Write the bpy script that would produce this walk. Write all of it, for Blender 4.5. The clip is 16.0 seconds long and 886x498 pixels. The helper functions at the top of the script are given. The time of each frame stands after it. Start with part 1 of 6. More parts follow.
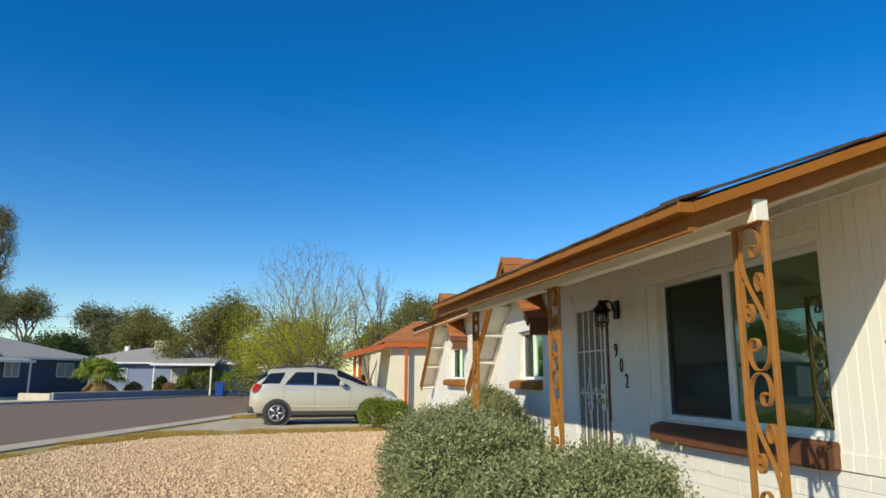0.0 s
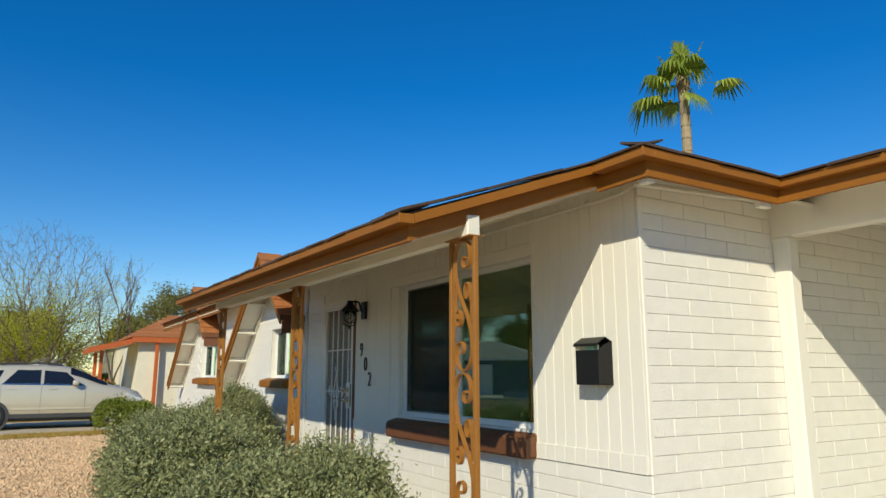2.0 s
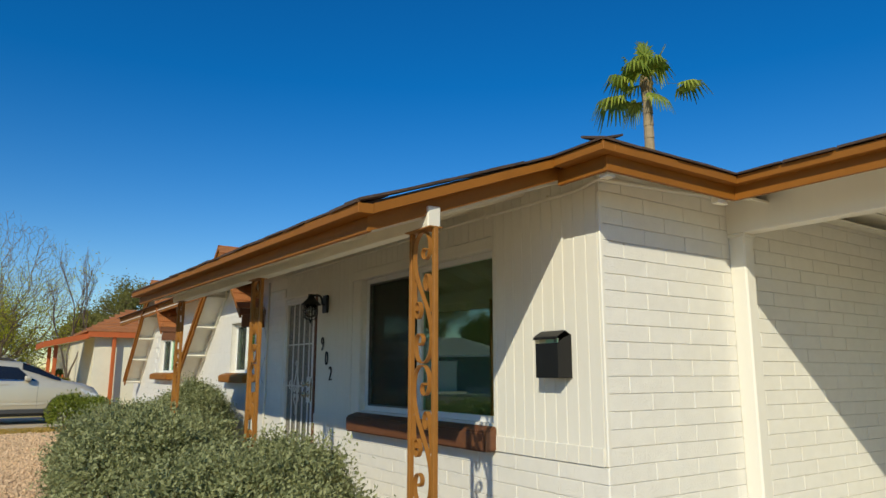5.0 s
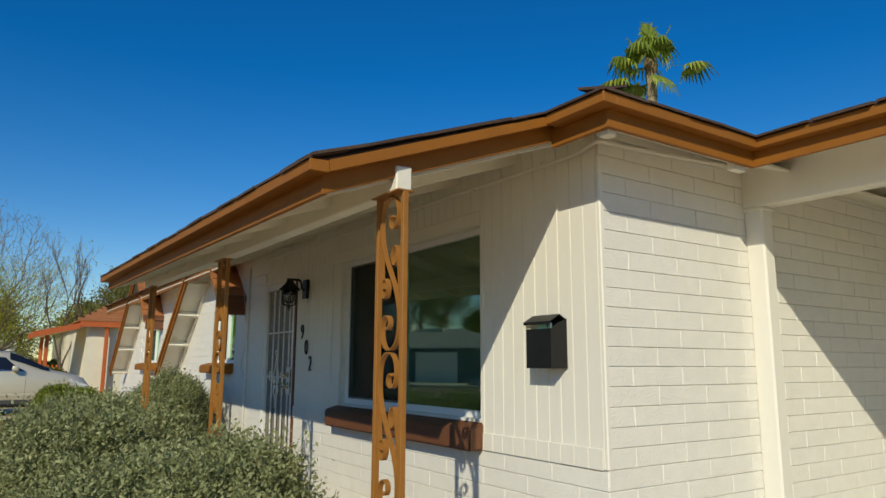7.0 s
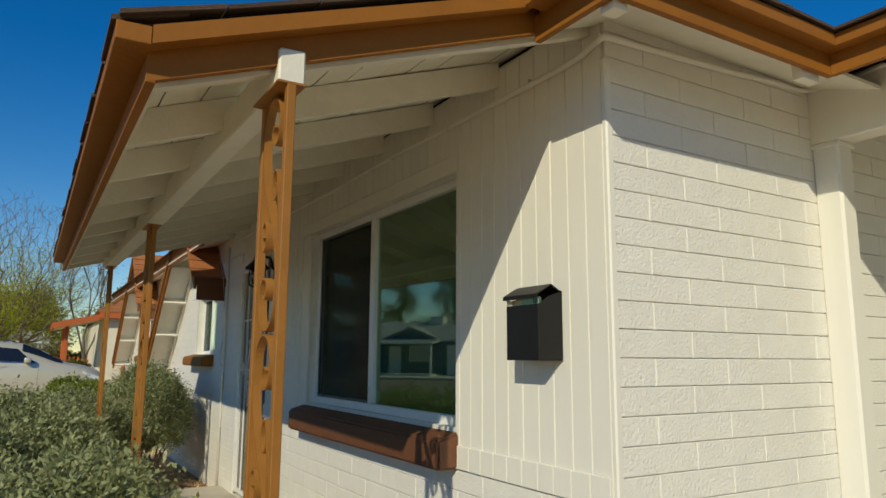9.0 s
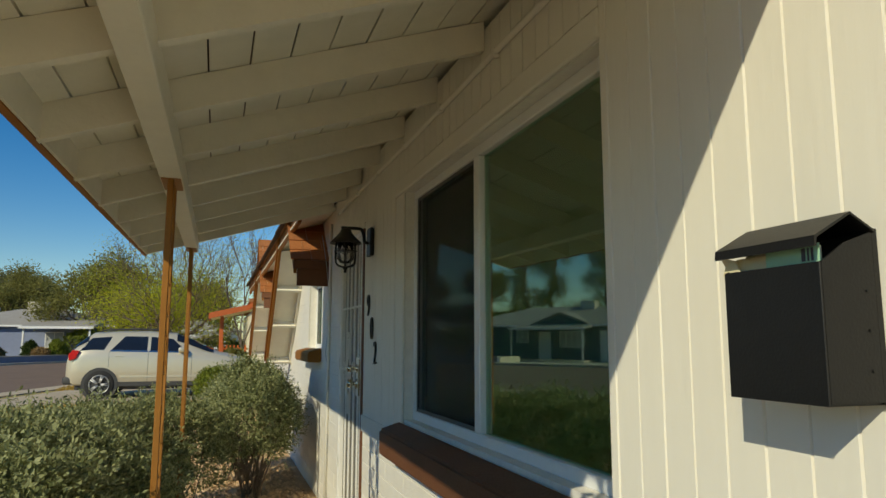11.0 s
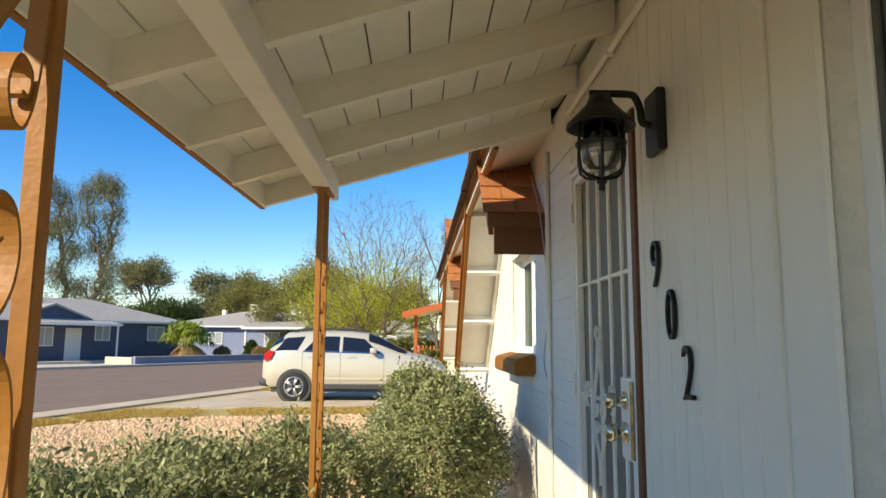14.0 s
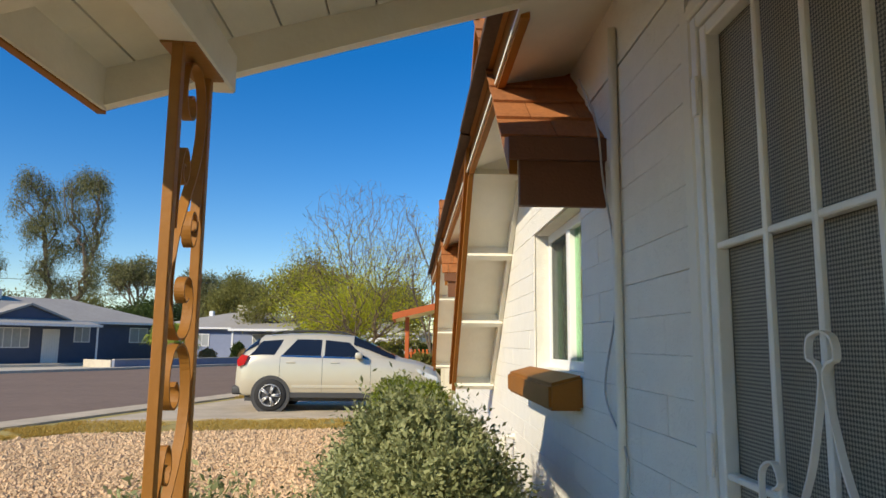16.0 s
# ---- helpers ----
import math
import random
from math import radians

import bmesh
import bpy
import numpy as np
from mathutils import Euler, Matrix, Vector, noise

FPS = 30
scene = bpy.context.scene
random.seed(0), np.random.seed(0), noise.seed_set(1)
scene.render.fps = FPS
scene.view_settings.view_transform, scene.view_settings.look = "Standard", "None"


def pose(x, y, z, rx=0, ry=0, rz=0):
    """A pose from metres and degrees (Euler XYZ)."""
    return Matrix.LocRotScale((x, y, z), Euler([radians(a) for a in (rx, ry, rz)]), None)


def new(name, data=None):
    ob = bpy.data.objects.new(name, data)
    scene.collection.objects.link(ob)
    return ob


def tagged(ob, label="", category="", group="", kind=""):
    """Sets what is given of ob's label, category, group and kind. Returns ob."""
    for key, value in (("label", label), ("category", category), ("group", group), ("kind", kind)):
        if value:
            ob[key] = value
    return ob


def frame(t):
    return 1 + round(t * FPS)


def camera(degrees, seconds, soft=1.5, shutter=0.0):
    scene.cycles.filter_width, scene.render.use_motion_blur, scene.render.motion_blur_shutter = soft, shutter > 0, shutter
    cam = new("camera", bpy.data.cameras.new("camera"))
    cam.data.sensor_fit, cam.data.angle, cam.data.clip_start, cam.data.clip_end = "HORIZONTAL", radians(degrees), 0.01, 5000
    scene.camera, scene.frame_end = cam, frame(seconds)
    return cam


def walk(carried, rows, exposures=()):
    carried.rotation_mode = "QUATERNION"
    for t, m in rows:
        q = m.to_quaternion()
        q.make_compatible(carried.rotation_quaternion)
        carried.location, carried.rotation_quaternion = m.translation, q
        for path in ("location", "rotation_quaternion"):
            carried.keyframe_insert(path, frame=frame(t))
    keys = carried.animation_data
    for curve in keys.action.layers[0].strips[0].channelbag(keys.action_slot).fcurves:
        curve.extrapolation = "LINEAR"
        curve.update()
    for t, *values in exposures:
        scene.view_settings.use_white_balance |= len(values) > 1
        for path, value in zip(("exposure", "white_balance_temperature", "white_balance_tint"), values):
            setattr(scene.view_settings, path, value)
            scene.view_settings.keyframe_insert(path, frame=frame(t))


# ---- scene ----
cam = camera(66.1, 16.0)
METRES, EYE, TILT, LEAN, TURN = 7.7, 1.42, 0.0, 0.0, -12.1
ROWS = [
    (0.0, 0.0, 0.0, 0.0, -0.03, 10.74, -0.18),
    (0.5, 0.0087, -0.0021, -0.0018, -9.03, 10.49, -0.04),
    (1.0, 0.0182, -0.0049, -0.0002, -14.24, 10.5, -0.0),
    (1.5, 0.0241, -0.0083, 0.0008, -17.3, 10.49, 0.04),
    (2.0, 0.0278, -0.012, 0.0019, -19.11, 10.55, -0.02),
    (2.5, 0.0274, -0.0144, 0.0022, -20.27, 10.58, -0.09),
    (3.0, 0.0268, -0.0154, 0.0023, -20.99, 10.58, -0.12),
    (3.5, 0.026, -0.0161, 0.0021, -21.38, 10.56, -0.17),
    (4.0, 0.0286, -0.0139, 0.0014, -21.79, 10.51, -0.14),
    (6.5, 0.0537, 0.0181, -0.0036, -22.1, 9.79, -0.21),
    (7.0, 0.0743, 0.0466, -0.0024, -21.85, 9.58, -0.22),
    (7.5, 0.1057, 0.0676, -0.0033, -21.5, 9.4, -0.11),
    (8.0, 0.1301, 0.0908, -0.0042, -20.73, 9.45, -0.18),
    (10.5, 0.2259, 0.2902, 0.0021, -10.97, 7.79, -0.24),
    (11.0, 0.2398, 0.3383, 0.0069, -6.25, 7.73, -0.1),
    (11.5, 0.2392, 0.3922, 0.0063, -2.67, 7.67, -0.21),
    (12.0, 0.2443, 0.4374, 0.0076, 0.16, 7.73, -0.21),
    (12.5, 0.2425, 0.4858, 0.0108, 4.02, 7.74, -0.19),
    (13.0, 0.226, 0.5445, 0.0134, 6.22, 7.78, -0.39),
    (13.5, 0.2183, 0.6021, 0.0092, 7.78, 7.75, -0.39),
    (14.0, 0.2045, 0.6584, 0.0075, 9.96, 7.74, -0.35),
    (14.5, 0.1919, 0.7177, 0.0112, 11.03, 7.74, -0.43),
    (15.0, 0.181, 0.7736, 0.0115, 11.82, 7.76, -0.38),
    (15.5, 0.167, 0.8272, 0.0103, 12.2, 7.79, -0.47),
    (16.0, 0.1702, 0.8688, 0.0124, 9.46, 7.95, -0.56),
]
walk(cam, [(t, pose(-0.05 * min(1, max(0, (t - 8.0) / 2.5)), 0, EYE, TILT, LEAN, TURN) @ pose(METRES * x, METRES * y, METRES * z, 90 + pitch, roll, yaw)) for t, x, y, z, yaw, pitch, roll in ROWS],
     exposures=[(0.0, 0.05, 7000, 8), (1.0, 0.05, 6900, 8), (2.0, -0.1, 7000, 8), (3.5, -0.22, 7000, 8), (8.0, -0.45, 7000, 8), (10.5, -0.5, 7500, 4), (11.5, 0.0, 7600, 4), (12.0, 0.58, 7600, 8), (12.5, 0.78, 7600, 8), (13.0, 0.80, 7700, 11), (14.5, 0.50, 7500, 13), (16.0, 0.2, 7400, 13)])

# ---- sky and sun ----
SUN_TO = Vector((1.0, 0.92, -0.80)).normalized()
world = bpy.data.worlds.new("world")
scene.world = world
world.use_nodes = True
wn = world.node_tree
sky = wn.nodes.new("ShaderNodeTexSky")
sky.sky_type = "NISHITA"
sky.sun_disc = False
sky.sun_elevation = math.asin(-SUN_TO.z)
sky.sun_rotation = math.atan2(-SUN_TO.x, -SUN_TO.y)
sky.air_density, sky.dust_density, sky.ozone_density = 1.0, 0.0, 4.0
deep = wn.nodes.new("ShaderNodeHueSaturation")
deep.inputs["Hue"].default_value, deep.inputs["Saturation"].default_value, deep.inputs["Value"].default_value = 0.509, 1.40, 0.95
wn.links.new(sky.outputs[0], deep.inputs["Color"])
wn.links.new(deep.outputs[0], wn.nodes["Background"].inputs[0])
wn.nodes["Background"].inputs[1].default_value = 0.152
sun = new("sun", bpy.data.lights.new("sun", "SUN"))
sun.data.energy, sun.data.angle, sun.data.color = 4.25, radians(0.53), (1.0, 0.96, 0.81)
sun.rotation_mode = "QUATERNION"
sun.rotation_quaternion = SUN_TO.to_track_quat("-Z", "Y")
sun.location = (-10, -8, 12)

# ---- materials ----
def material(name, base, rough=0.6, metal=0.0, vary=0.12, scale=8.0, bump=0.0, bump_scale=60.0, second=None, spread=0.5, random_tint=0.0, spec=0.5, stretch=(1, 1, 1)):
    """A node material: base colour broken up at two scales, with fine relief."""
    m = bpy.data.materials.new(name)
    m.use_nodes = True
    nt = m.node_tree
    b = nt.nodes["Principled BSDF"]
    b.inputs["Roughness"].default_value, b.inputs["Metallic"].default_value = rough, metal
    b.inputs["Specular IOR Level"].default_value = spec
    mp = nt.nodes.new("ShaderNodeMapping")
    mp.inputs["Scale"].default_value = stretch
    geo = nt.nodes.new("ShaderNodeNewGeometry")
    nt.links.new(geo.outputs["Position"], mp.inputs[0])
    n1, n2 = nt.nodes.new("ShaderNodeTexNoise"), nt.nodes.new("ShaderNodeTexNoise")
    for n, s, d in ((n1, scale, 6), (n2, scale * 0.13, 3)):
        n.inputs["Scale"].default_value, n.inputs["Detail"].default_value, n.inputs["Roughness"].default_value = s, d, 0.6
        nt.links.new(mp.outputs[0], n.inputs["Vector"])
    add = nt.nodes.new("ShaderNodeMath")
    add.operation = "MULTIPLY_ADD"
    add.inputs[1].default_value = 0.6
    mul = nt.nodes.new("ShaderNodeMath")
    mul.operation = "MULTIPLY"
    mul.inputs[1].default_value = 0.4
    nt.links.new(n2.outputs[0], mul.inputs[0])
    nt.links.new(n1.outputs[0], add.inputs[0])
    nt.links.new(mul.outputs[0], add.inputs[2])
    ramp = nt.nodes.new("ShaderNodeValToRGB")
    dark = [c * (1 - vary) for c in base]
    light = list(second) if second else [min(1, c * (1 + vary)) for c in base]
    e = ramp.color_ramp.elements
    e[0].position, e[1].position = 0.5 - spread * 0.5 + 0.05, 0.5 + spread * 0.5 - 0.05
    e[0].color, e[1].color = (*dark, 1), (*light, 1)
    nt.links.new(add.outputs[0], ramp.inputs[0])
    out = ramp.outputs[0]
    if random_tint:
        info = nt.nodes.new("ShaderNodeObjectInfo")
        isl = nt.nodes.new("ShaderNodeMath")
        isl.operation = "ADD"
        nt.links.new(info.outputs["Random"], isl.inputs[0])
        nt.links.new(geo.outputs["Random Per Island"], isl.inputs[1])
        rng = nt.nodes.new("ShaderNodeMapRange")
        rng.inputs["From Max"].default_value = 2.0
        rng.inputs["To Min"].default_value, rng.inputs["To Max"].default_value = 1 - random_tint, 1 + random_tint
        nt.links.new(isl.outputs[0], rng.inputs[0])
        hs = nt.nodes.new("ShaderNodeHueSaturation")
        nt.links.new(rng.outputs[0], hs.inputs["Value"])
        nt.links.new(out, hs.inputs["Color"])
        out = hs.outputs[0]
    nt.links.new(out, b.inputs["Base Color"])
    if bump:
        nb = nt.nodes.new("ShaderNodeTexNoise")
        nb.inputs["Scale"].default_value, nb.inputs["Detail"].default_value = bump_scale, 5
        nt.links.new(mp.outputs[0], nb.inputs["Vector"])
        bp = nt.nodes.new("ShaderNodeBump")
        bp.inputs["Strength"].default_value, bp.inputs["Distance"].default_value = bump, 0.01
        nt.links.new(nb.outputs[0], bp.inputs["Height"])
        nt.links.new(bp.outputs[0], b.inputs["Normal"])
    return m


def leaf_material(name, base, second, rough=0.6, through_light=0.35):
    m = bpy.data.materials.new(name)
    m.use_nodes = True
    nt = m.node_tree
    b = nt.nodes["Principled BSDF"]
    b.inputs["Roughness"].default_value = rough
    b.inputs["Specular IOR Level"].default_value = 0.3
    geo = nt.nodes.new("ShaderNodeNewGeometry")
    ramp = nt.nodes.new("ShaderNodeValToRGB")
    e = ramp.color_ramp.elements
    e[0].color, e[1].color = (*base, 1), (*second, 1)
    nt.links.new(geo.outputs["Random Per Island"], ramp.inputs[0])
    nt.links.new(ramp.outputs[0], b.inputs["Base Color"])
    tr = nt.nodes.new("ShaderNodeBsdfTranslucent")
    nt.links.new(ramp.outputs[0], tr.inputs[0])
    mix = nt.nodes.new("ShaderNodeMixShader")
    mix.inputs[0].default_value = through_light
    nt.links.new(b.outputs[0], mix.inputs[1])
    nt.links.new(tr.outputs[0], mix.inputs[2])
    nt.links.new(mix.outputs[0], nt.nodes["Material Output"].inputs[0])
    return m


def glass_material(name, tint, transmit=0.35, rough=0.02, shine=(1, 1, 1), haze=0.0):
    """A thin tinted pane: mirror-like gloss over a see-through body."""
    m = bpy.data.materials.new(name)
    m.use_nodes = True
    nt = m.node_tree
    nt.nodes.remove(nt.nodes["Principled BSDF"])
    gl = nt.nodes.new("ShaderNodeBsdfGlossy")
    gl.inputs["Roughness"].default_value = rough
    gl.inputs[0].default_value = (*shine, 1)
    tp = nt.nodes.new("ShaderNodeBsdfTransparent")
    tp.inputs[0].default_value = (*tint, 1)
    fr = nt.nodes.new("ShaderNodeFresnel")
    fr.inputs[0].default_value = 1.6
    mp = nt.nodes.new("ShaderNodeMapRange")
    mp.inputs["To Min"].default_value, mp.inputs["To Max"].default_value = transmit, 1.0
    nt.links.new(fr.outputs[0], mp.inputs[0])
    mix = nt.nodes.new("ShaderNodeMixShader")
    nt.links.new(mp.outputs[0], mix.inputs[0])
    nt.links.new(tp.outputs[0], mix.inputs[1])
    nt.links.new(gl.outputs[0], mix.inputs[2])
    # greenish diffuse film paints in the brighter hazy reflection of the panes
    if haze:
        film = nt.nodes.new("ShaderNodeBsdfDiffuse")
        film.inputs[0].default_value = (0.38, 0.48, 0.14, 1)
        spot = nt.nodes.new("ShaderNodeTexNoise")
        spot.inputs["Scale"].default_value = 3.0
        rng_ = nt.nodes.new("ShaderNodeMapRange")
        rng_.inputs["To Min"].default_value, rng_.inputs["To Max"].default_value = haze * 0.6, haze * 1.4
        nt.links.new(spot.outputs[0], rng_.inputs[0])
        both = nt.nodes.new("ShaderNodeMixShader")
        nt.links.new(rng_.outputs[0], both.inputs[0])
        nt.links.new(mix.outputs[0], both.inputs[1])
        nt.links.new(film.outputs[0], both.inputs[2])
        mix = both
    nt.links.new(mix.outputs[0], nt.nodes["Material Output"].inputs[0])
    return m


M_BOARD = material("white_board_paint", (0.80, 0.765, 0.67), 0.55, vary=0.025, scale=14, bump=0.12, bump_scale=45, stretch=(1, 1, 0.15))
M_BLOCK = material("white_block_paint", (0.81, 0.78, 0.70), 0.6, vary=0.05, scale=10, bump=0.55, bump_scale=90, random_tint=0.03)
M_MORTAR = material("painted_mortar", (0.78, 0.75, 0.67), 0.7, vary=0.1, scale=20, bump=0.4, bump_scale=120)
M_CEIL = material("white_porch_paint", (0.80, 0.76, 0.64), 0.55, vary=0.06, scale=9, bump=0.2, bump_scale=50)
M_BROWN = material("brown_trim_paint", (0.30, 0.112, 0.016), 0.6, spec=0.25, vary=0.12, scale=6, bump=0.2, bump_scale=40)
M_POST = material("brown_iron_paint", (0.33, 0.14, 0.028), 0.5, spec=0.3, vary=0.12, scale=15, bump=0.15, bump_scale=70)
# darker brown with porch shade put into the colour; also jamb and gable eave boards
M_SHADED_BROWN = material("shaded_dark_brown_paint", (0.15, 0.056, 0.022), 0.6, vary=0.15, scale=10, bump=0.4, bump_scale=80)
M_SHINGLE = material("dark_asphalt_shingle", (0.10, 0.06, 0.04), 0.9, vary=0.35, scale=60, bump=0.8, bump_scale=300, random_tint=0.25)
M_SHINGLE_RED = material("rust_brown_shingle", (0.46, 0.165, 0.05), 0.9, vary=0.25, scale=60, bump=0.8, bump_scale=300, random_tint=0.2)
M_BLACK = material("black_metal_paint", (0.010, 0.0095, 0.009), 0.42, spec=0.35, vary=0.2, scale=30, bump=0.08, bump_scale=200)
M_WHITE_METAL = material("white_metal_paint", (0.80, 0.79, 0.75), 0.4, vary=0.06, scale=20, bump=0.08)
M_VINYL = material("white_vinyl_frame", (0.78, 0.78, 0.76), 0.35, vary=0.04, scale=10)
# near-black colour stands in for the shade of the unlit rooms
M_ROOM_SHADE = material("room_shade", (0.05, 0.048, 0.045), 0.9, vary=0.2)
M_CURTAIN = material("grey_blind", (0.16, 0.155, 0.14), 0.8, vary=0.1)
M_GLASS = glass_material("window_glass", (0.50, 0.68, 0.58), 0.20, shine=(0.74, 0.97, 0.80), haze=0.06)
M_SCREEN = bpy.data.materials.new("dark_insect_screen")
M_SCREEN.use_nodes = True
sn = M_SCREEN.node_tree
sn.nodes["Principled BSDF"].inputs["Base Color"].default_value = (0.02, 0.02, 0.019, 1)
sn.nodes["Principled BSDF"].inputs["Roughness"].default_value = 0.7
see = sn.nodes.new("ShaderNodeBsdfTransparent")
weave = sn.nodes.new("ShaderNodeMixShader")
weave.inputs[0].default_value = 0.4
sn.links.new(see.outputs[0], weave.inputs[1])
sn.links.new(sn.nodes["Principled BSDF"].outputs[0], weave.inputs[2])
sn.links.new(weave.outputs[0], sn.nodes["Material Output"].inputs[0])
M_MESH = material("perforated_door_screen", (0.24, 0.22, 0.18), 0.6, vary=0.1)
mesh_nodes = M_MESH.node_tree
holes = mesh_nodes.nodes.new("ShaderNodeTexChecker")
holes.inputs["Scale"].default_value = 190
holes.inputs["Color1"].default_value, holes.inputs["Color2"].default_value = (0.34, 0.31, 0.25, 1), (0.09, 0.085, 0.07, 1)
turned = mesh_nodes.nodes.new("ShaderNodeMapping")
turned.inputs["Rotation"].default_value = (radians(45), 0, 0)
mesh_nodes.links.new(mesh_nodes.nodes["Geometry"].outputs["Position"] if "Geometry" in mesh_nodes.nodes else mesh_nodes.nodes["New Geometry"].outputs["Position"], turned.inputs[0])
mesh_nodes.links.new(turned.outputs[0], holes.inputs["Vector"])
mesh_nodes.links.new(holes.outputs["Color"], mesh_nodes.nodes["Principled BSDF"].inputs["Base Color"])
M_CONC = material("concrete", (0.56, 0.50, 0.40), 0.85, vary=0.16, scale=3, bump=0.4, bump_scale=80)
M_DRIVE = material("worn_driveway_concrete", (0.54, 0.44, 0.31), 0.9, vary=0.22, scale=2.0, bump=0.4, bump_scale=70)
M_ASPHALT = material("old_asphalt", (0.22, 0.148, 0.105), 0.9, vary=0.18, scale=4, bump=0.5, bump_scale=150)
M_GROUND = material("bare_earth", (0.30, 0.23, 0.15), 0.95, vary=0.25, scale=1.2, bump=0.5, bump_scale=20)
M_GRAVEL = material("gravel_bed", (0.50, 0.33, 0.18), 0.95, vary=0.4, scale=45, bump=1.0, bump_scale=70)
M_STONE = material("gravel_stone", (0.58, 0.39, 0.225), 0.85, vary=0.25, scale=30, random_tint=0.45)
M_DRYGRASS = material("dry_grass_soil", (0.42, 0.32, 0.10), 0.95, vary=0.35, scale=6, bump=0.8, bump_scale=60)
M_BARK = material("grey_bark", (0.13, 0.10, 0.075), 0.9, vary=0.3, scale=12, bump=0.8, bump_scale=40)
M_TWIG = material("brown_twigs", (0.20, 0.15, 0.11), 0.9, vary=0.3, scale=12)
M_SAGE = leaf_material("sage_leaf", (0.16, 0.185, 0.07), (0.47, 0.485, 0.24))
M_GREENLEAF = leaf_material("green_shrub_leaf", (0.13, 0.18, 0.02), (0.30, 0.33, 0.05))
M_SPRING = leaf_material("spring_leaf", (0.34, 0.40, 0.02), (0.66, 0.62, 0.05), through_light=0.4)
M_EUC = leaf_material("eucalyptus_leaf", (0.09, 0.10, 0.04), (0.30, 0.29, 0.13))
M_DARKLEAF = leaf_material("dark_tree_leaf", (0.03, 0.06, 0.012), (0.09, 0.13, 0.03))
M_OLIVE = leaf_material("olive_tree_leaf", (0.14, 0.14, 0.035), (0.28, 0.26, 0.07))
M_FROND = leaf_material("palm_frond", (0.13, 0.20, 0.02), (0.40, 0.45, 0.07), rough=0.45)
M_DRYFROND = leaf_material("dry_palm_frond", (0.30, 0.19, 0.08), (0.40, 0.28, 0.13))


# ---- mesh tools ----
def thing(name, label, category, group="", kind="", at=(0, 0, 0)):
    ob = new(name)
    ob.location = at
    ob.empty_display_size = 0.1
    bpy.context.view_layer.update()
    return tagged(ob, label, category, group, kind)


def finish(name, bm, mat, smooth=False):
    me = bpy.data.meshes.new(name)
    bmesh.ops.recalc_face_normals(bm, faces=bm.faces)
    bm.to_mesh(me)
    bm.free()
    for x in (mat if isinstance(mat, (list, tuple)) else [mat]):
        me.materials.append(x)
    if smooth:
        me.polygons.foreach_set("use_smooth", [True] * len(me.polygons))
    return me


def part(name, bm, mat, parent=None, label="", smooth=False, kind=""):
    """Links a bmesh in world metres as one mesh object under its thing."""
    ob = new(name, finish(name, bm, mat, smooth))
    if parent is not None:
        ob.parent = parent
        base, p = Vector((0, 0, 0)), parent
        while p is not None:
            base += p.location
            p = p.parent
        ob.location = -base
    return tagged(ob, label, kind=kind)


def solid(name, bm, mat, label, category, group="", kind="", smooth=False):
    return tagged(part(name, bm, mat, smooth=smooth), label, category, group, kind)


def box(bm, x0, x1, y0, y1, z0, z1, bevel=0.0, m=None, segments=1):
    vs = [bm.verts.new((x, y, z)) for x in (x0, x1) for y in (y0, y1) for z in (z0, z1)]
    fs = [bm.faces.new([vs[i] for i in f]) for f in ((0, 1, 3, 2), (4, 6, 7, 5), (0, 4, 5, 1), (2, 3, 7, 6), (0, 2, 6, 4), (1, 5, 7, 3))]
    if m is not None:
        bmesh.ops.transform(bm, matrix=m, verts=vs)
    if bevel:
        es = list({e for f in fs for e in f.edges})
        bmesh.ops.bevel(bm, geom=es, offset=bevel, segments=segments, affect="EDGES", profile=0.5)
    return bm


def boxes(*rows, bevel=0.0):
    bm = bmesh.new()
    for r in rows:
        box(bm, *r, bevel=bevel)
    return bm


def prism(bm, outline, axis, a, b):
    """An outline of (u, v) points extruded between a and b along the axis x, y or z."""
    def at(u, v, w):
        return {"x": (w, u, v), "y": (u, w, v), "z": (u, v, w)}[axis]
    lo = [bm.verts.new(at(u, v, a)) for u, v in outline]
    hi = [bm.verts.new(at(u, v, b)) for u, v in outline]
    bm.faces.new(lo)
    bm.faces.new(hi[::-1])
    n = len(outline)
    for i in range(n):
        bm.faces.new((lo[i], lo[(i + 1) % n], hi[(i + 1) % n], hi[i]))
    return bm


def tube(bm, pts, r, sides=8, r_end=None, cap=True):
    """A round bar along a line of points, tapering to r_end."""
    pts = [Vector(p) for p in pts]
    rings, up = [], None
    for i, p in enumerate(pts):
        d = (pts[min(i + 1, len(pts) - 1)] - pts[max(i - 1, 0)]).normalized()
        if up is None:
            up = d.orthogonal().normalized()
        up = (up - d * up.dot(d)).normalized()
        side = d.cross(up)
        rr = r if r_end is None else r + (r_end - r) * i / (len(pts) - 1)
        rings.append([bm.verts.new(p + (up * math.cos(k * math.tau / sides) + side * math.sin(k * math.tau / sides)) * rr) for k in range(sides)])
    for a, b in zip(rings, rings[1:]):
        for k in range(sides):
            bm.faces.new((a[k], a[(k + 1) % sides], b[(k + 1) % sides], b[k]))
    if cap:
        bm.faces.new(rings[0][::-1])
        bm.faces.new(rings[-1])
    return bm


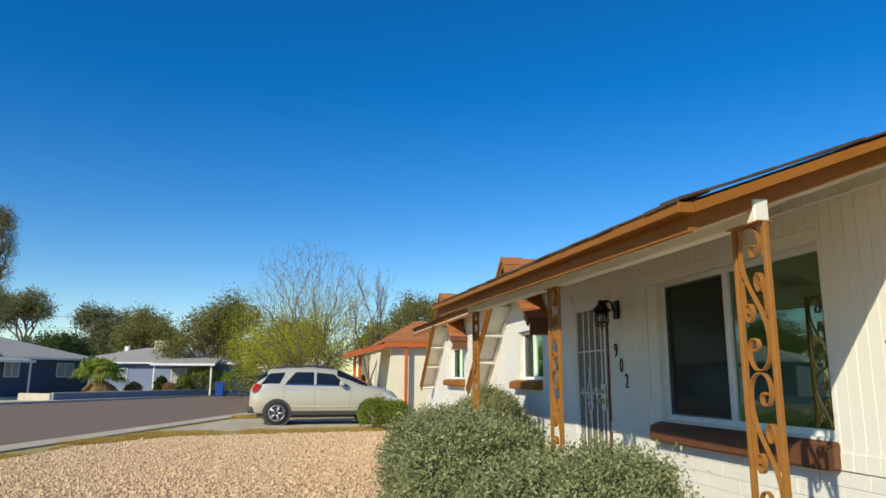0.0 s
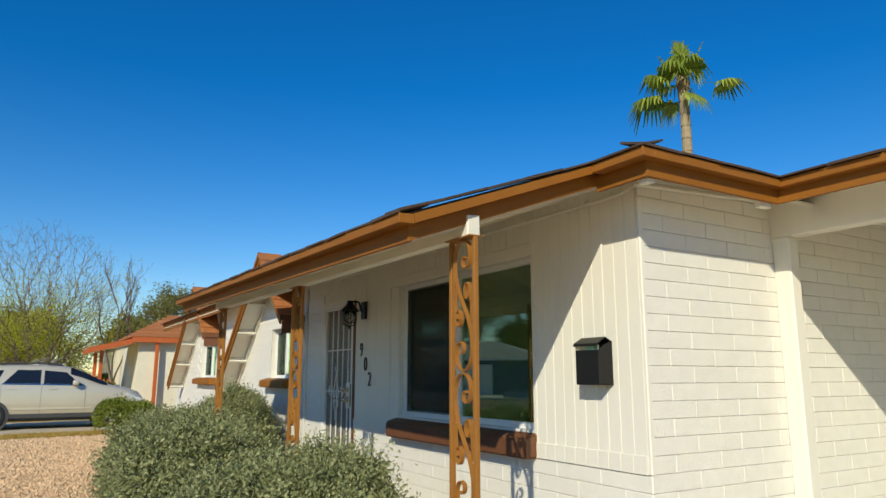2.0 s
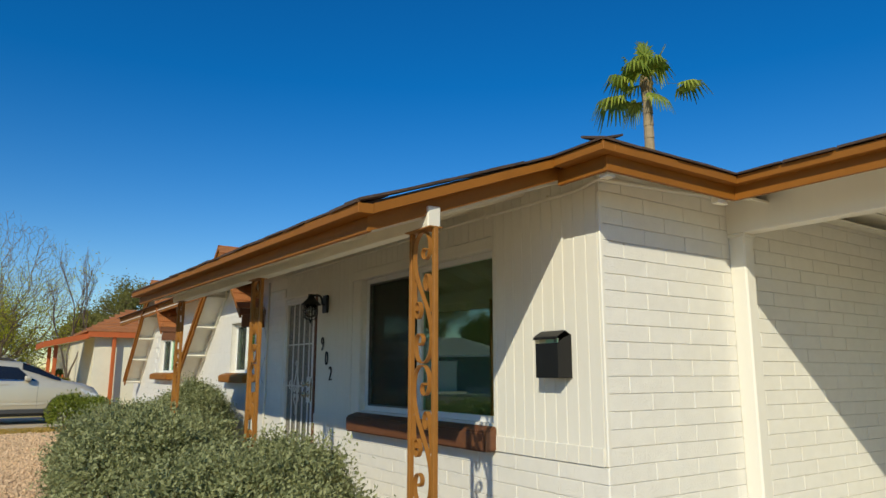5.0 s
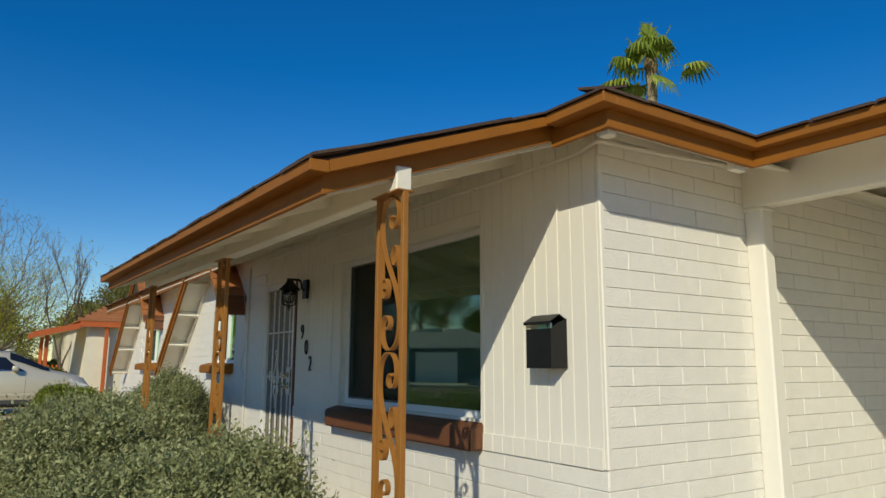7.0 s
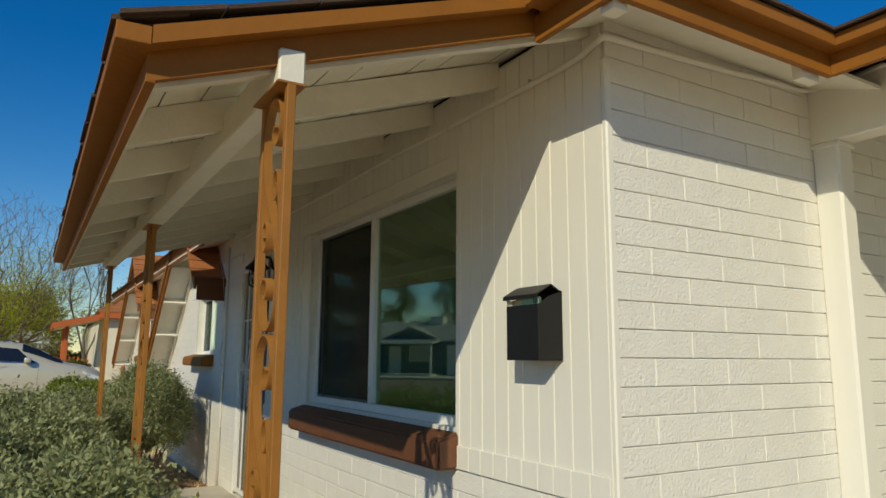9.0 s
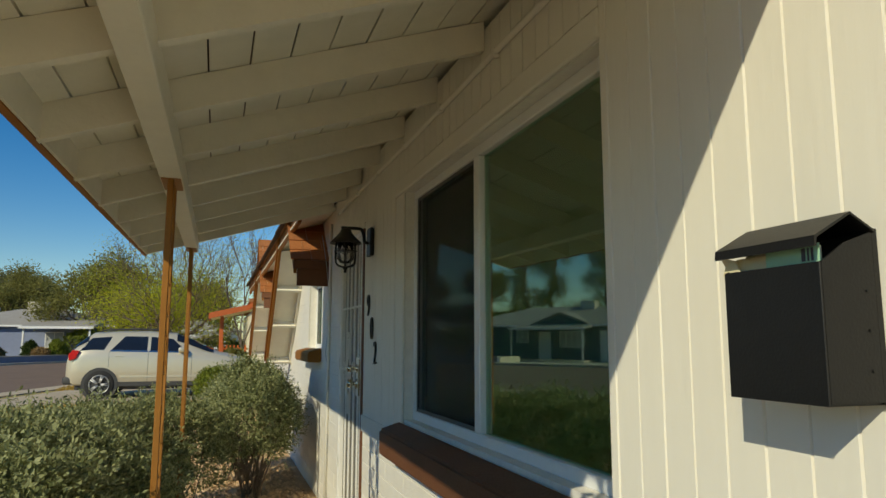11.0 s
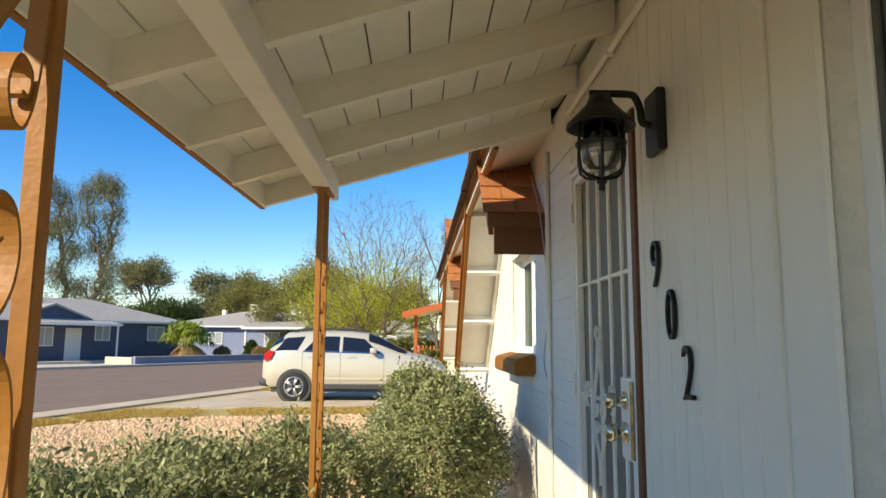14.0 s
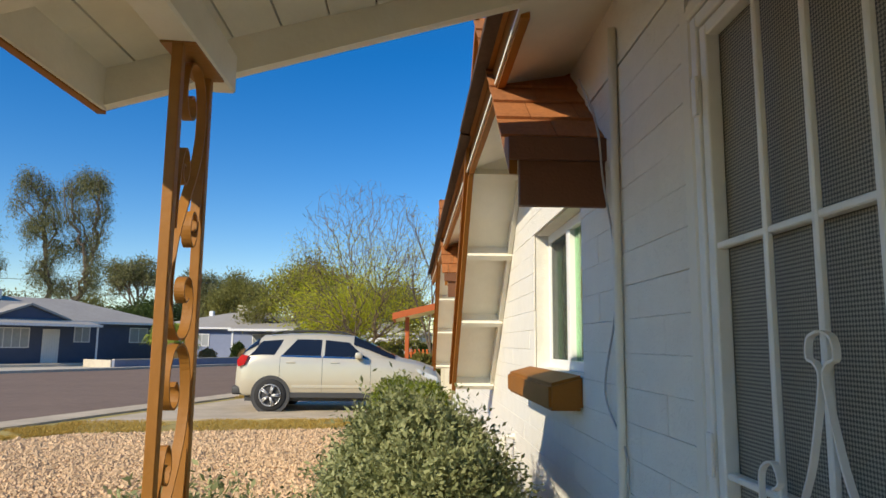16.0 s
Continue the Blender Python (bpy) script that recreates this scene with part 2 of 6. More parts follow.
def lathe(bm, profile, centre, axis="z", sides=24, cap=True):
    """A turned shape: (radius, height) pairs round an axis."""
    c = Vector(centre)
    rings = []
    for r, h in profile:
        ring = []
        for k in range(sides):
            a = math.tau * k / sides
            p = {"z": (r * math.cos(a), r * math.sin(a), h), "y": (r * math.cos(a), h, r * math.sin(a)), "x": (h, r * math.cos(a), r * math.sin(a))}[axis]
            ring.append(bm.verts.new(c + Vector(p)))
        rings.append(ring)
    for a, b in zip(rings, rings[1:]):
        for k in range(sides):
            bm.faces.new((a[k], a[(k + 1) % sides], b[(k + 1) % sides], b[k]))
    if cap:
        bm.faces.new(rings[0][::-1])
        bm.faces.new(rings[-1])
    return bm


def smooth_line(pts, steps=5):
    """A Catmull-Rom line through 2D or 3D points."""
    out = []
    P = [Vector(p) for p in pts]
    for i in range(len(P) - 1):
        a, b, c, d = P[max(i - 1, 0)], P[i], P[i + 1], P[min(i + 2, len(P) - 1)]
        for k in range(steps):
            t = k / steps
            out.append(0.5 * ((2 * b) + (c - a) * t + (2 * a - 5 * b + 4 * c - d) * t * t + (3 * b - a - 3 * c + d) * t ** 3))
    out.append(P[-1])
    return out


def soup(name, verts, faces, mat):
    me = bpy.data.meshes.new(name)
    me.from_pydata(verts.tolist(), [], faces.tolist())
    for x in (mat if isinstance(mat, (list, tuple)) else [mat]):
        me.materials.append(x)
    return new(name, me)


def leaf_soup(name, points, outward, size, mat, rng, aspect=0.45, droop=0.0):
    """Many small pointed leaves, each of two triangles, at the given points."""
    n = len(points)
    d = outward * 0.7 + rng.normal(0, 0.75, (n, 3))
    d[:, 2] -= droop
    d /= np.linalg.norm(d, axis=1)[:, None] + 1e-9
    s = np.cross(d, outward * 1.1 + rng.normal(0, 0.6, (n, 3)))
    s /= np.linalg.norm(s, axis=1)[:, None] + 1e-9
    L = (size * rng.uniform(0.6, 1.4, n))[:, None]
    v = np.empty((n, 4, 3))
    v[:, 0] = points
    v[:, 1] = points + d * L * 0.55 + s * L * aspect * 0.5
    v[:, 2] = points + d * L
    v[:, 3] = points + d * L * 0.45 - s * L * aspect * 0.5
    f = np.arange(n * 4).reshape(n, 4)
    return soup(name, v.reshape(-1, 3), f, mat)


def adopt(ob, parent, label=""):
    ob.parent = parent
    ob.location = -parent.location
    return tagged(ob, label)


def lumpy(points, amount, freq, seed):
    """Pushes points about by smooth noise."""
    out = np.empty(len(points))
    for i, p in enumerate(points):
        out[i] = noise.noise(Vector((p[0] * freq + seed, p[1] * freq, p[2] * freq)))
    return out * amount

# ---- ground, road, kerbs ----
NEAR_KERB = [(-17, -24), (-13, -8), (-10.7, 0), (-8.4, 8), (-5.9, 16.3), (-1.8, 30), (2.5, 42), (8, 56), (20, 86)]
FAR_KERB = [(-46, -24), (-38, 0), (-27, 24), (-17.6, 39.4), (-13.6, 46), (-9.2, 55), (-4, 66), (4, 84), (10, 100)]


def offset_line(line, d):
    out = []
    for i, (x, y) in enumerate(line):
        a, b = line[max(i - 1, 0)], line[min(i + 1, len(line) - 1)]
        t = Vector((b[0] - a[0], b[1] - a[1])).normalized()
        out.append((x + t.y * d, y - t.x * d))
    return out


def ribbon(bm, a, b, z0, z1):
    """A slab between two lines of plan points."""
    return prism(bm, list(a) + list(b)[::-1], "z", z0, z1)


bm = bmesh.new()
box(bm, -900, 900, -900, 900, -0.5, -0.13)
solid("ground", bm, M_GROUND, "bare tan earth reaching to the horizon", "ground", kind="structure")
solid("road", ribbon(bmesh.new(), NEAR_KERB, FAR_KERB, -0.129, -0.10), M_ASPHALT, "worn reddish-brown asphalt street surface", "road", kind="structure")
solid("kerb", ribbon(bmesh.new(), NEAR_KERB, offset_line(NEAR_KERB, 0.75), -0.129, 0.012), M_DRIVE, "pale concrete kerb and walk beside the street", "kerb", kind="structure")
solid("pavement", ribbon(bmesh.new(), offset_line(FAR_KERB, -0.9), FAR_KERB, -0.129, 0.03), M_CONC, "pale concrete kerb on the far side of the street", "pavement", kind="structure")
grass_in = offset_line(NEAR_KERB, 0.75)
solid("ground_verge", ribbon(bmesh.new(), grass_in, offset_line(NEAR_KERB, 30), -0.129, -0.03), M_DRYGRASS, "dry yellow grass verge beside the walk", "ground", kind="structure")
gravel = [(-2.9, 17.9), (-0.6, 18.5), (1.3, 18.8), (3.3, 18.9), (3.3, -9), (-8.6, -9), (-7.2, 0), (-5.7, 7.5), (-4.9, 13.5), (-4.3, 16)]
solid("ground_gravel", prism(bmesh.new(), gravel, "z", -0.028, 0.0), M_GRAVEL, "front yard bed of pinkish tan gravel", "ground", kind="structure")
drive = [(-3.6, 19.7), (-0.4, 20.5), (3.3, 20.6), (6, 21), (6, 25.4), (-1.9, 25.4)]
solid("driveway", prism(bmesh.new(), drive, "z", -0.028, 0.002), M_DRIVE, "worn pale concrete driveway beside the gravel yard", "driveway", kind="structure")

# ---- house: walls ----
WX, WY = 3.265, 2.67          # street face of the porch wall, face of the side wall
FX = 3.285                    # street face of the block wall past the door
FLOOR = 0.10
HOUSE_END = 17.0


def roof_z(x):
    return 2.24 + 0.33 * (x - 1.74)


def wall_with_holes(name, x0, x1, y0, y1, z0, z1, holes, mat, label):
    """A wall along y with rectangular openings (ya, yb, za, zb) through it."""
    bm = bmesh.new()
    ys = sorted({y0, y1, *[h[0] for h in holes], *[h[1] for h in holes]})
    for a, b in zip(ys, ys[1:]):
        cut = sorted((h[2], h[3]) for h in holes if h[0] <= a + 1e-6 and h[1] >= b - 1e-6)
        z = z0
        for lo, hi in cut + [(z1, z1)]:
            if lo - z > 1e-4:
                box(bm, x0, x1, a, b, z, lo)
            z = hi
    return solid(name, bm, mat, label, "wall", kind="structure")


WIN = (3.73, 5.76, 1.06, 2.30)
DOOR = (6.80, 7.72, FLOOR, 2.26)
WIN2 = (8.85, 9.88, 1.40, 2.10)
WIN3 = (13.35, 14.55, 1.40, 2.06)
wall_porch = wall_with_holes("wall_porch", WX + 0.012, WX + 0.2, WY + 0.012, 7.735, 0, 2.72, [WIN, DOOR], M_MORTAR, "white painted porch wall, boards above block")
wall_far = wall_with_holes("wall_street", FX + 0.012, FX + 0.2, 7.735, HOUSE_END, 0, 2.72, [WIN2, WIN3], M_MORTAR, "white painted block wall facing the street")
bm = boxes((WX + 0.2, 12, WY + 0.012, WY + 0.2, 0, 2.70))
wall_side = solid("wall_side", bm, M_MORTAR, "white painted block side wall", "wall", kind="structure")
solid("wall_back", boxes((12, 12.2, WY + 0.2, HOUSE_END, 0, 2.6), (FX + 0.2, 12, HOUSE_END - 0.2, HOUSE_END, 0, 2.7)), M_BLOCK, "plain back walls closing the house", "wall", kind="structure")
# unseen room surfaces, coloured near-black in place of indoor shade
solid("floor", boxes((WX + 0.2, 12, WY + 0.2, HOUSE_END - 0.2, -0.1, 0.05)), M_ROOM_SHADE, "near-black interior floor, room shade in its colour", "floor", kind="structure")
solid("wall_inner", boxes((7, 7.1, WY + 0.2, HOUSE_END - 0.2, 0.05, 2.6)), M_ROOM_SHADE, "added near-black interior partition, room shade in its colour", "wall", kind="structure")
solid("porch_slab", boxes((1.9, WX + 0.012, 2.3, 8.2, -0.1, FLOOR), bevel=0.01), M_CONC, "grey concrete porch slab", "floor", kind="structure")

# ---- house: roof ----
EAVE_Y, EAVE_X, PX = 2.27, 2.90, 1.68
PORCH0, PORCH1 = 2.70, 8.22
RIDGE_X = 8.0


def hip_point(x, y):
    return min(roof_z(x), roof_z(EAVE_X) + 0.33 * (y - EAVE_Y))


def roof_sheet(lift, name, mat, label):
    bm = bmesh.new()
    z = lambda x: roof_z(x) + lift
    def quad(*p):
        vs = [bm.verts.new(q) for q in p]
        bm.faces.new(vs)
    rx, ry = RIDGE_X, EAVE_Y + (RIDGE_X - EAVE_X)
    top = z(rx)
    e = z(EAVE_X)
    ys = [PORCH0 - 0.03 + k * (PORCH1 - PORCH0 + 0.05) / 12 for k in range(13)]
    xs = [PX - 0.02 + k * (EAVE_X - PX + 0.02) / 5 for k in range(6)]
    for ya, yb in zip(ys, ys[1:]):
        for xa, xb in zip(xs, xs[1:]):
            quad((xa, ya, z(xa)), (xb, ya, z(xb)), (xb, yb, z(xb)), (xa, yb, z(xa)))
    bmesh.ops.remove_doubles(bm, verts=bm.verts, dist=0.0005)
    a = (EAVE_X - 0.02, EAVE_Y - 0.02, e)
    b, c = (EAVE_X - 0.02, PORCH1 + 0.1, e), (EAVE_X - 0.02, PORCH1 + 1.6, e)
    quad(a, (rx, ry, top), b)
    quad(b, (rx, ry, top), (rx, HOUSE_END + 0.4, top), c)
    quad(c, (rx, HOUSE_END + 0.4, top), (EAVE_X - 0.02, HOUSE_END + 0.4, e))
    quad((EAVE_X - 0.02, EAVE_Y - 0.02, e), (13.2, EAVE_Y - 0.02, e), (rx, ry, top))
    quad((13.2, EAVE_Y - 0.02, e), (13.2, HOUSE_END + 0.4, e), (rx, HOUSE_END + 0.4, top), (rx, ry, top))
    return solid(name, bm, mat, label, "roof", kind="structure")


roof = roof_sheet(0.026, "roof", M_SHINGLE, "low hipped roof of dark brown asphalt shingles")
md = roof.modifiers.new("thick", "SOLIDIFY")
md.thickness, md.offset = 0.012, -1


def sloped(bm, x0, x1, y0, y1, lo, hi):
    """A board under the roof slope between x0 and x1, from lo to hi below the deck line."""
    return prism(bm, [(x0, roof_z(x0) + lo), (x1, roof_z(x1) + lo), (x1, roof_z(x1) + hi), (x0, roof_z(x0) + hi)], "y", y0, y1)


ez = roof_z(EAVE_X)
# ceiling boards along the porch, with open joints
bm = bmesh.new()
x = PX + 0.01
random.seed(3)
while x < WX + 0.03:
    w = min(0.138, WX + 0.05 - x)
    sag = random.uniform(-0.003, 0.001)
    sloped(bm, x, x + w - 0.006, PORCH0 + 0.02, PORCH1 - 0.02, sag, 0.02)
    x += w
sloped(bm, EAVE_X + 0.05, WX + 0.1, PORCH1 - 0.016, HOUSE_END + 0.35, -0.10, -0.085)
sloped(bm, EAVE_X + 0.09, WX + 0.05, EAVE_Y + 0.075, PORCH0 + 0.016, -0.10, -0.085)
prism(bm, [(EAVE_Y + 0.075, ez - 0.08), (WY + 0.05, ez - 0.10 + 0.33 * 0.45), (WY + 0.05, ez - 0.085 + 0.33 * 0.45), (EAVE_Y + 0.075, ez - 0.065)], "x", EAVE_X + 0.09, 9.0)
ceiling = solid("ceiling", bm, M_CEIL, "cream-white board porch ceiling and eave soffits", "ceiling", kind="structure")
# room ceiling, indoor shade put into its near-black colour
box_lid = solid("ceiling_house", boxes((WX + 0.2, 12, WY + 0.2, HOUSE_END - 0.2, 2.6, 2.63)), M_ROOM_SHADE, "near-black flat room ceiling, room shade in its colour", "ceiling", kind="structure")

porch = thing("porch_roof", "exposed white rafters and beam with brown fascia", "roof frame", kind="structure")
RAFTERS = [PORCH0 + 0.04 + i * (PORCH1 - PORCH0 - 0.085) / 9 for i in range(10)]
for y in RAFTERS:
    bm = bmesh.new()
    sloped(bm, PX + 0.055, WX, y, y + 0.042, -0.125 if y < PORCH1 - 0.2 else -0.115, -0.0035)
    part("rafter", bm, M_CEIL, porch)
BX = 2.092
def post_x(y):
    """The posts and their beam run a little out of square with the wall."""
    return BX - 0.02 * max(0.0, (5.3 - y) / 2.6)


bm = bmesh.new()
ya, ym, yb = PORCH0 - 0.015, 5.3, PORCH1 - 0.12
prism(bm, [(post_x(y) + w, y) for y, w in ((ya, -0.028), (ym, -0.045), (yb, -0.045), (yb, 0.045), (ym, 0.045), (ya, 0.05))], "z", 2.162, 2.275)
bmesh.ops.bevel(bm, geom=list(bm.edges), offset=0.006, segments=1, affect="EDGES")
part("beam", bm, M_CEIL, porch)
fas = thing("fascia", "brown painted two-board roof fascia with scuffs", "fascia", kind="structure")
DRIP, BACK = 0.05, 0.03       # how far the drip board stands out and the fascia board stands back
part("fascia_board", boxes((PX + BACK, PX + BACK + 0.025, PORCH0 + 0.001, PORCH1 - 0.001, roof_z(PX) - 0.105, roof_z(PX) - 0.012), bevel=0.001), M_BROWN, fas)
part("drip_board", boxes((PX - DRIP, PX + BACK + 0.002, PORCH0 - 0.06, PORCH1 + 0.045, roof_z(PX) - 0.03, roof_z(PX) + 0.018), bevel=0.002), M_BROWN, fas)
for ya, yb, da, db in ((PORCH0, PORCH0 + 0.025, PORCH0 - 0.06, PORCH0 + 0.002), (PORCH1 - 0.025, PORCH1, PORCH1 - 0.002, PORCH1 + 0.045)):
    bm = bmesh.new()
    sloped(bm, PX + BACK + 0.001, EAVE_X + (0.085 if ya < 3 else 0.1), ya, yb, -0.115, -0.012)
    part("fascia_board", bm, M_BROWN, fas)
    bm = bmesh.new()
    sloped(bm, PX + BACK + 0.003, EAVE_X + (0.02 if ya < 3 else 0.1), da, db, -0.036, 0.012)
    part("drip_board", bm, M_BROWN, fas)
part("inner_fascia", boxes((PX + BACK + 0.026, PX + BACK + 0.036, PORCH0 + 0.026, PORCH1 - 0.026, roof_z(PX) - 0.1, roof_z(PX) + 0.022)), M_CEIL, fas)
ez = roof_z(EAVE_X)
VX = 4.13                     # street face of the carport fascia, where the two eaves meet
for row in ((EAVE_X + 0.06, EAVE_X + 0.085, EAVE_Y + 0.07, PORCH0 + 0.0, ez - 0.128, ez - 0.03), (EAVE_X + 0.06, VX + 0.02, EAVE_Y + 0.045, EAVE_Y + 0.07, ez - 0.128, ez - 0.03),
            (EAVE_X + 0.06, EAVE_X + 0.09, PORCH1 + 0.046, HOUSE_END + 0.4, ez - 0.15, ez + 0.0)):
    part("fascia_board", boxes(row, bevel=0.001), M_BROWN, fas)
for row in ((EAVE_X - 0.03, EAVE_X + 0.062, EAVE_Y - 0.015, PORCH0 - 0.061, ez - 0.042, ez + 0.008), (EAVE_X + 0.062, VX - 0.06, EAVE_Y - 0.015, EAVE_Y + 0.047, ez - 0.042, ez + 0.008),
            (EAVE_X + 0.038, EAVE_X + 0.059, PORCH1 + 0.046, HOUSE_END + 0.4, ez - 0.01, ez + 0.03)):
    part("drip_board", boxes(row, bevel=0.002), M_BROWN, fas)
for row in ((EAVE_X + 0.09, EAVE_X + 0.15, EAVE_Y + 0.075, EAVE_Y + 0.135, ez - 0.15, ez - 0.04), (VX - 0.14, VX - 0.03, EAVE_Y + 0.075, EAVE_Y + 0.12, ez - 0.155, ez - 0.06)):
    part("lookout", boxes(row, bevel=0.002), M_CEIL, fas, "white painted lookout block")


def sag(x, y, level=False):
    """The porch eave hangs a little lower at its near end; the boards across its far end stand a little high."""
    d = 0.10 * (y - PORCH0) / (PORCH1 - PORCH0) - 0.045
    return d if level else d * min(1.0, max(0.0, (EAVE_X - x) / (EAVE_X - PX)))


def settle_porch(ob):
    end = min(v.co.y for v in ob.data.vertices) > PORCH1 - 0.08
    for v in ob.data.vertices:
        if v.co.x < EAVE_X + 0.2 * end and PORCH0 - 0.12 < v.co.y < PORCH1 + 0.1:
            v.co.z += sag(v.co.x, v.co.y, end)


# a ragged lip of shingles along the eaves
lip = random.Random(9)


def lip_run(parent, a, b, out, w=0.3, rise=0.046):
    n = max(1, int(math.dist(a[:2], b[:2]) / w))
    for k in range(n):
        p, q = Vector(a).lerp(Vector(b), k / n), Vector(a).lerp(Vector(b), (k + 1) / n - 0.004)
        o = Vector((*out, 0)) * lip.uniform(0.012, 0.022)
        i = Vector((*out, 0)) * -0.16 + Vector((0, 0, rise))
        h0, h1 = lip.uniform(-0.003, 0.004), lip.uniform(-0.003, 0.004)
        t = Vector((0, 0, lip.uniform(0.010, 0.015)))
        bm = bmesh.new()
        c = [p + o + Vector((0, 0, h0)), q + o + Vector((0, 0, h1)), q + i, p + i]
        vs = [bm.verts.new(x) for x in c] + [bm.verts.new(x + t) for x in c]
        for f in ((3, 2, 1, 0), (4, 5, 6, 7), (0, 1, 5, 4), (1, 2, 6, 5), (2, 3, 7, 6), (3, 0, 4, 7)):
            bm.faces.new([vs[x] for x in f])
        part("shingle", bm, M_SHINGLE, parent)


zz = roof_z(PX) + 0.020
lip_run(roof, (PX - 0.045, PORCH0 - 0.055, zz - 0.004), (PX - 0.045, PORCH1 + 0.04, zz - 0.004), (-1, 0), 0.3, 0.052)
lip_run(roof, (PX - 0.045, PORCH0 - 0.055, zz + 0.004), (EAVE_X, PORCH0 - 0.055, ez + 0.024), (0, -1), 0.24, 0.008)
lip_run(roof, (EAVE_X - 0.03, EAVE_Y - 0.015, ez + 0.010), (EAVE_X - 0.03, PORCH0, ez + 0.010), (-1, 0), 0.24, 0.052)
lip_run(roof, (EAVE_X - 0.03, EAVE_Y - 0.015, ez + 0.010), (4.08, EAVE_Y - 0.015, ez + 0.010), (0, -1), 0.3, 0.052)
lip_run(roof, (4.065, EAVE_Y - 0.02, ez + 0.010), (4.065, -3.0, ez + 0.010), (-1, 0), 0.3, 0.04)
for k in range(1, 10):
    p = Vector((EAVE_X - 0.04, EAVE_Y - 0.03, ez + 0.012)) + Vector((1, 1, 0.33)) * 0.16 * k
    m = Matrix.Translation(p) @ Matrix.Rotation(radians(45), 4, "Z") @ Matrix.Rotation(radians(-12.5), 4, "Y")
    cap = bmesh.new()
    for s in (-1, 1):
        vs = [cap.verts.new(m @ Vector(q)) for q in ((0, 0, 0.012), (0.24, 0, 0.006), (0.24, s * 0.11, -0.022), (0, s * 0.11, -0.016))]
        cap.faces.new(vs)
    part("ridge_cap", cap, M_SHINGLE, roof)
for ob in (ceiling, roof, *roof.children, *porch.children, *fas.children):
    settle_porch(ob)

# carport beside the side wall
CX = VX - 0.06
car = thing("carport", "open carport roof on a white beam and brown fascia", "carport", kind="structure")
part("fascia_board", boxes((VX, VX + 0.025, -8, EAVE_Y + 0.044, ez - 0.128, ez - 0.03), bevel=0.001), M_BROWN, car)
part("drip_board", boxes((VX - 0.059, VX + 0.002, -8, EAVE_Y + 0.046, ez - 0.042, ez + 0.008), bevel=0.002), M_BROWN, car)
part("beam", boxes((4.57, 4.69, -7.6, WY + 0.006, 2.375, 2.66), bevel=0.006), M_BOARD, car)
part("pipe", tube(bmesh.new(), [(4.56, 2.3, 2.645), (4.555, 1.0, 2.64), (4.555, -7, 2.645)], 0.011, 8), M_BOARD, car, "painted conduit along the beam", smooth=True)
bm = bmesh.new()
prism(bm, [(VX + 0.026, ez - 0.075), (4.9, ez + 0.18), (8.5, ez + 0.93), (8.5, ez + 0.95), (VX + 0.026, ez - 0.02)], "y", -8, EAVE_Y + 0.02)
part("deck", bm, M_CEIL, car)
bm = bmesh.new()
prism(bm, [(CX + 0.02, ez + 0.022), (8.5, ez + 1.0), (13, ez + 0.02), (13, ez - 0.01), (8.5, ez + 0.96), (CX + 0.02, ez + 0.008)], "y", -8.05, 2.3)
part("shingles", bm, M_SHINGLE, car)
part("ceiling_board", boxes((4.70, 11.9, -7.9, WY - 0.004, 2.64, 2.665)), M_CEIL, car, "white carport ceiling")
part("post", boxes((4.575, 4.69, 2.55, WY + 0.004, 0, 2.375), bevel=0.012), M_BOARD, car)
part("post_cap", boxes((4.565, 4.70, 2.54, WY + 0.002, 2.352, 2.374), bevel=0.004), M_BOARD, car)
for yy in (-7.4, -3.6):
    part("post", boxes((4.57, 4.69, yy, yy + 0.1, 0, 2.375), bevel=0.008), M_BOARD, car)
solid("floor_carport", boxes((3.32, 12, -8, WY - 0.01, -0.1, 0.03)), M_CONC, "grey concrete carport floor", "floor", kind="structure")

# ---- wrought-iron porch posts ----
def strap(bm, path, x, width, thick):
    """A flat iron strap along a line in the y-z plane."""
    pts = [Vector(p) for p in path]
    ring = []
    for i, p in enumerate(pts):
        d = (pts[min(i + 1, len(pts) - 1)] - pts[max(i - 1, 0)]).normalized()
        nrm = Vector((-d.y, d.x)) * thick / 2
        a, b = p + nrm, p - nrm
        ring.append([bm.verts.new((xx, q.x, q.y)) for xx, q in ((x - width / 2, a), (x + width / 2, a), (x + width / 2, b), (x - width / 2, b))])
    for a, b in zip(ring, ring[1:]):
        for k in range(4):
            bm.faces.new((a[k], a[(k + 1) % 4], b[(k + 1) % 4], b[k]))
    bm.faces.new(ring[0])
    bm.faces.new(ring[-1][::-1])


HALF_S = [(0, .335), (-.045, .26), (-.072, .19), (-.08, .12), (-.068, .05), (-.035, .012), (0, .003), (.035, .015), (.058, .05), (.064, .095), (.05, .135), (.024, .148), (0, .135), (-.003, .108), (.015, .09), (.032, .1)]
SMALL = [(.084, .42), (.078, .34), (.068, .27), (.05, .228), (.027, .235), (.016, .272), (.034, .308), (.058, .296), (.055, .268), (.043, .268)]
POST_W = 0.108


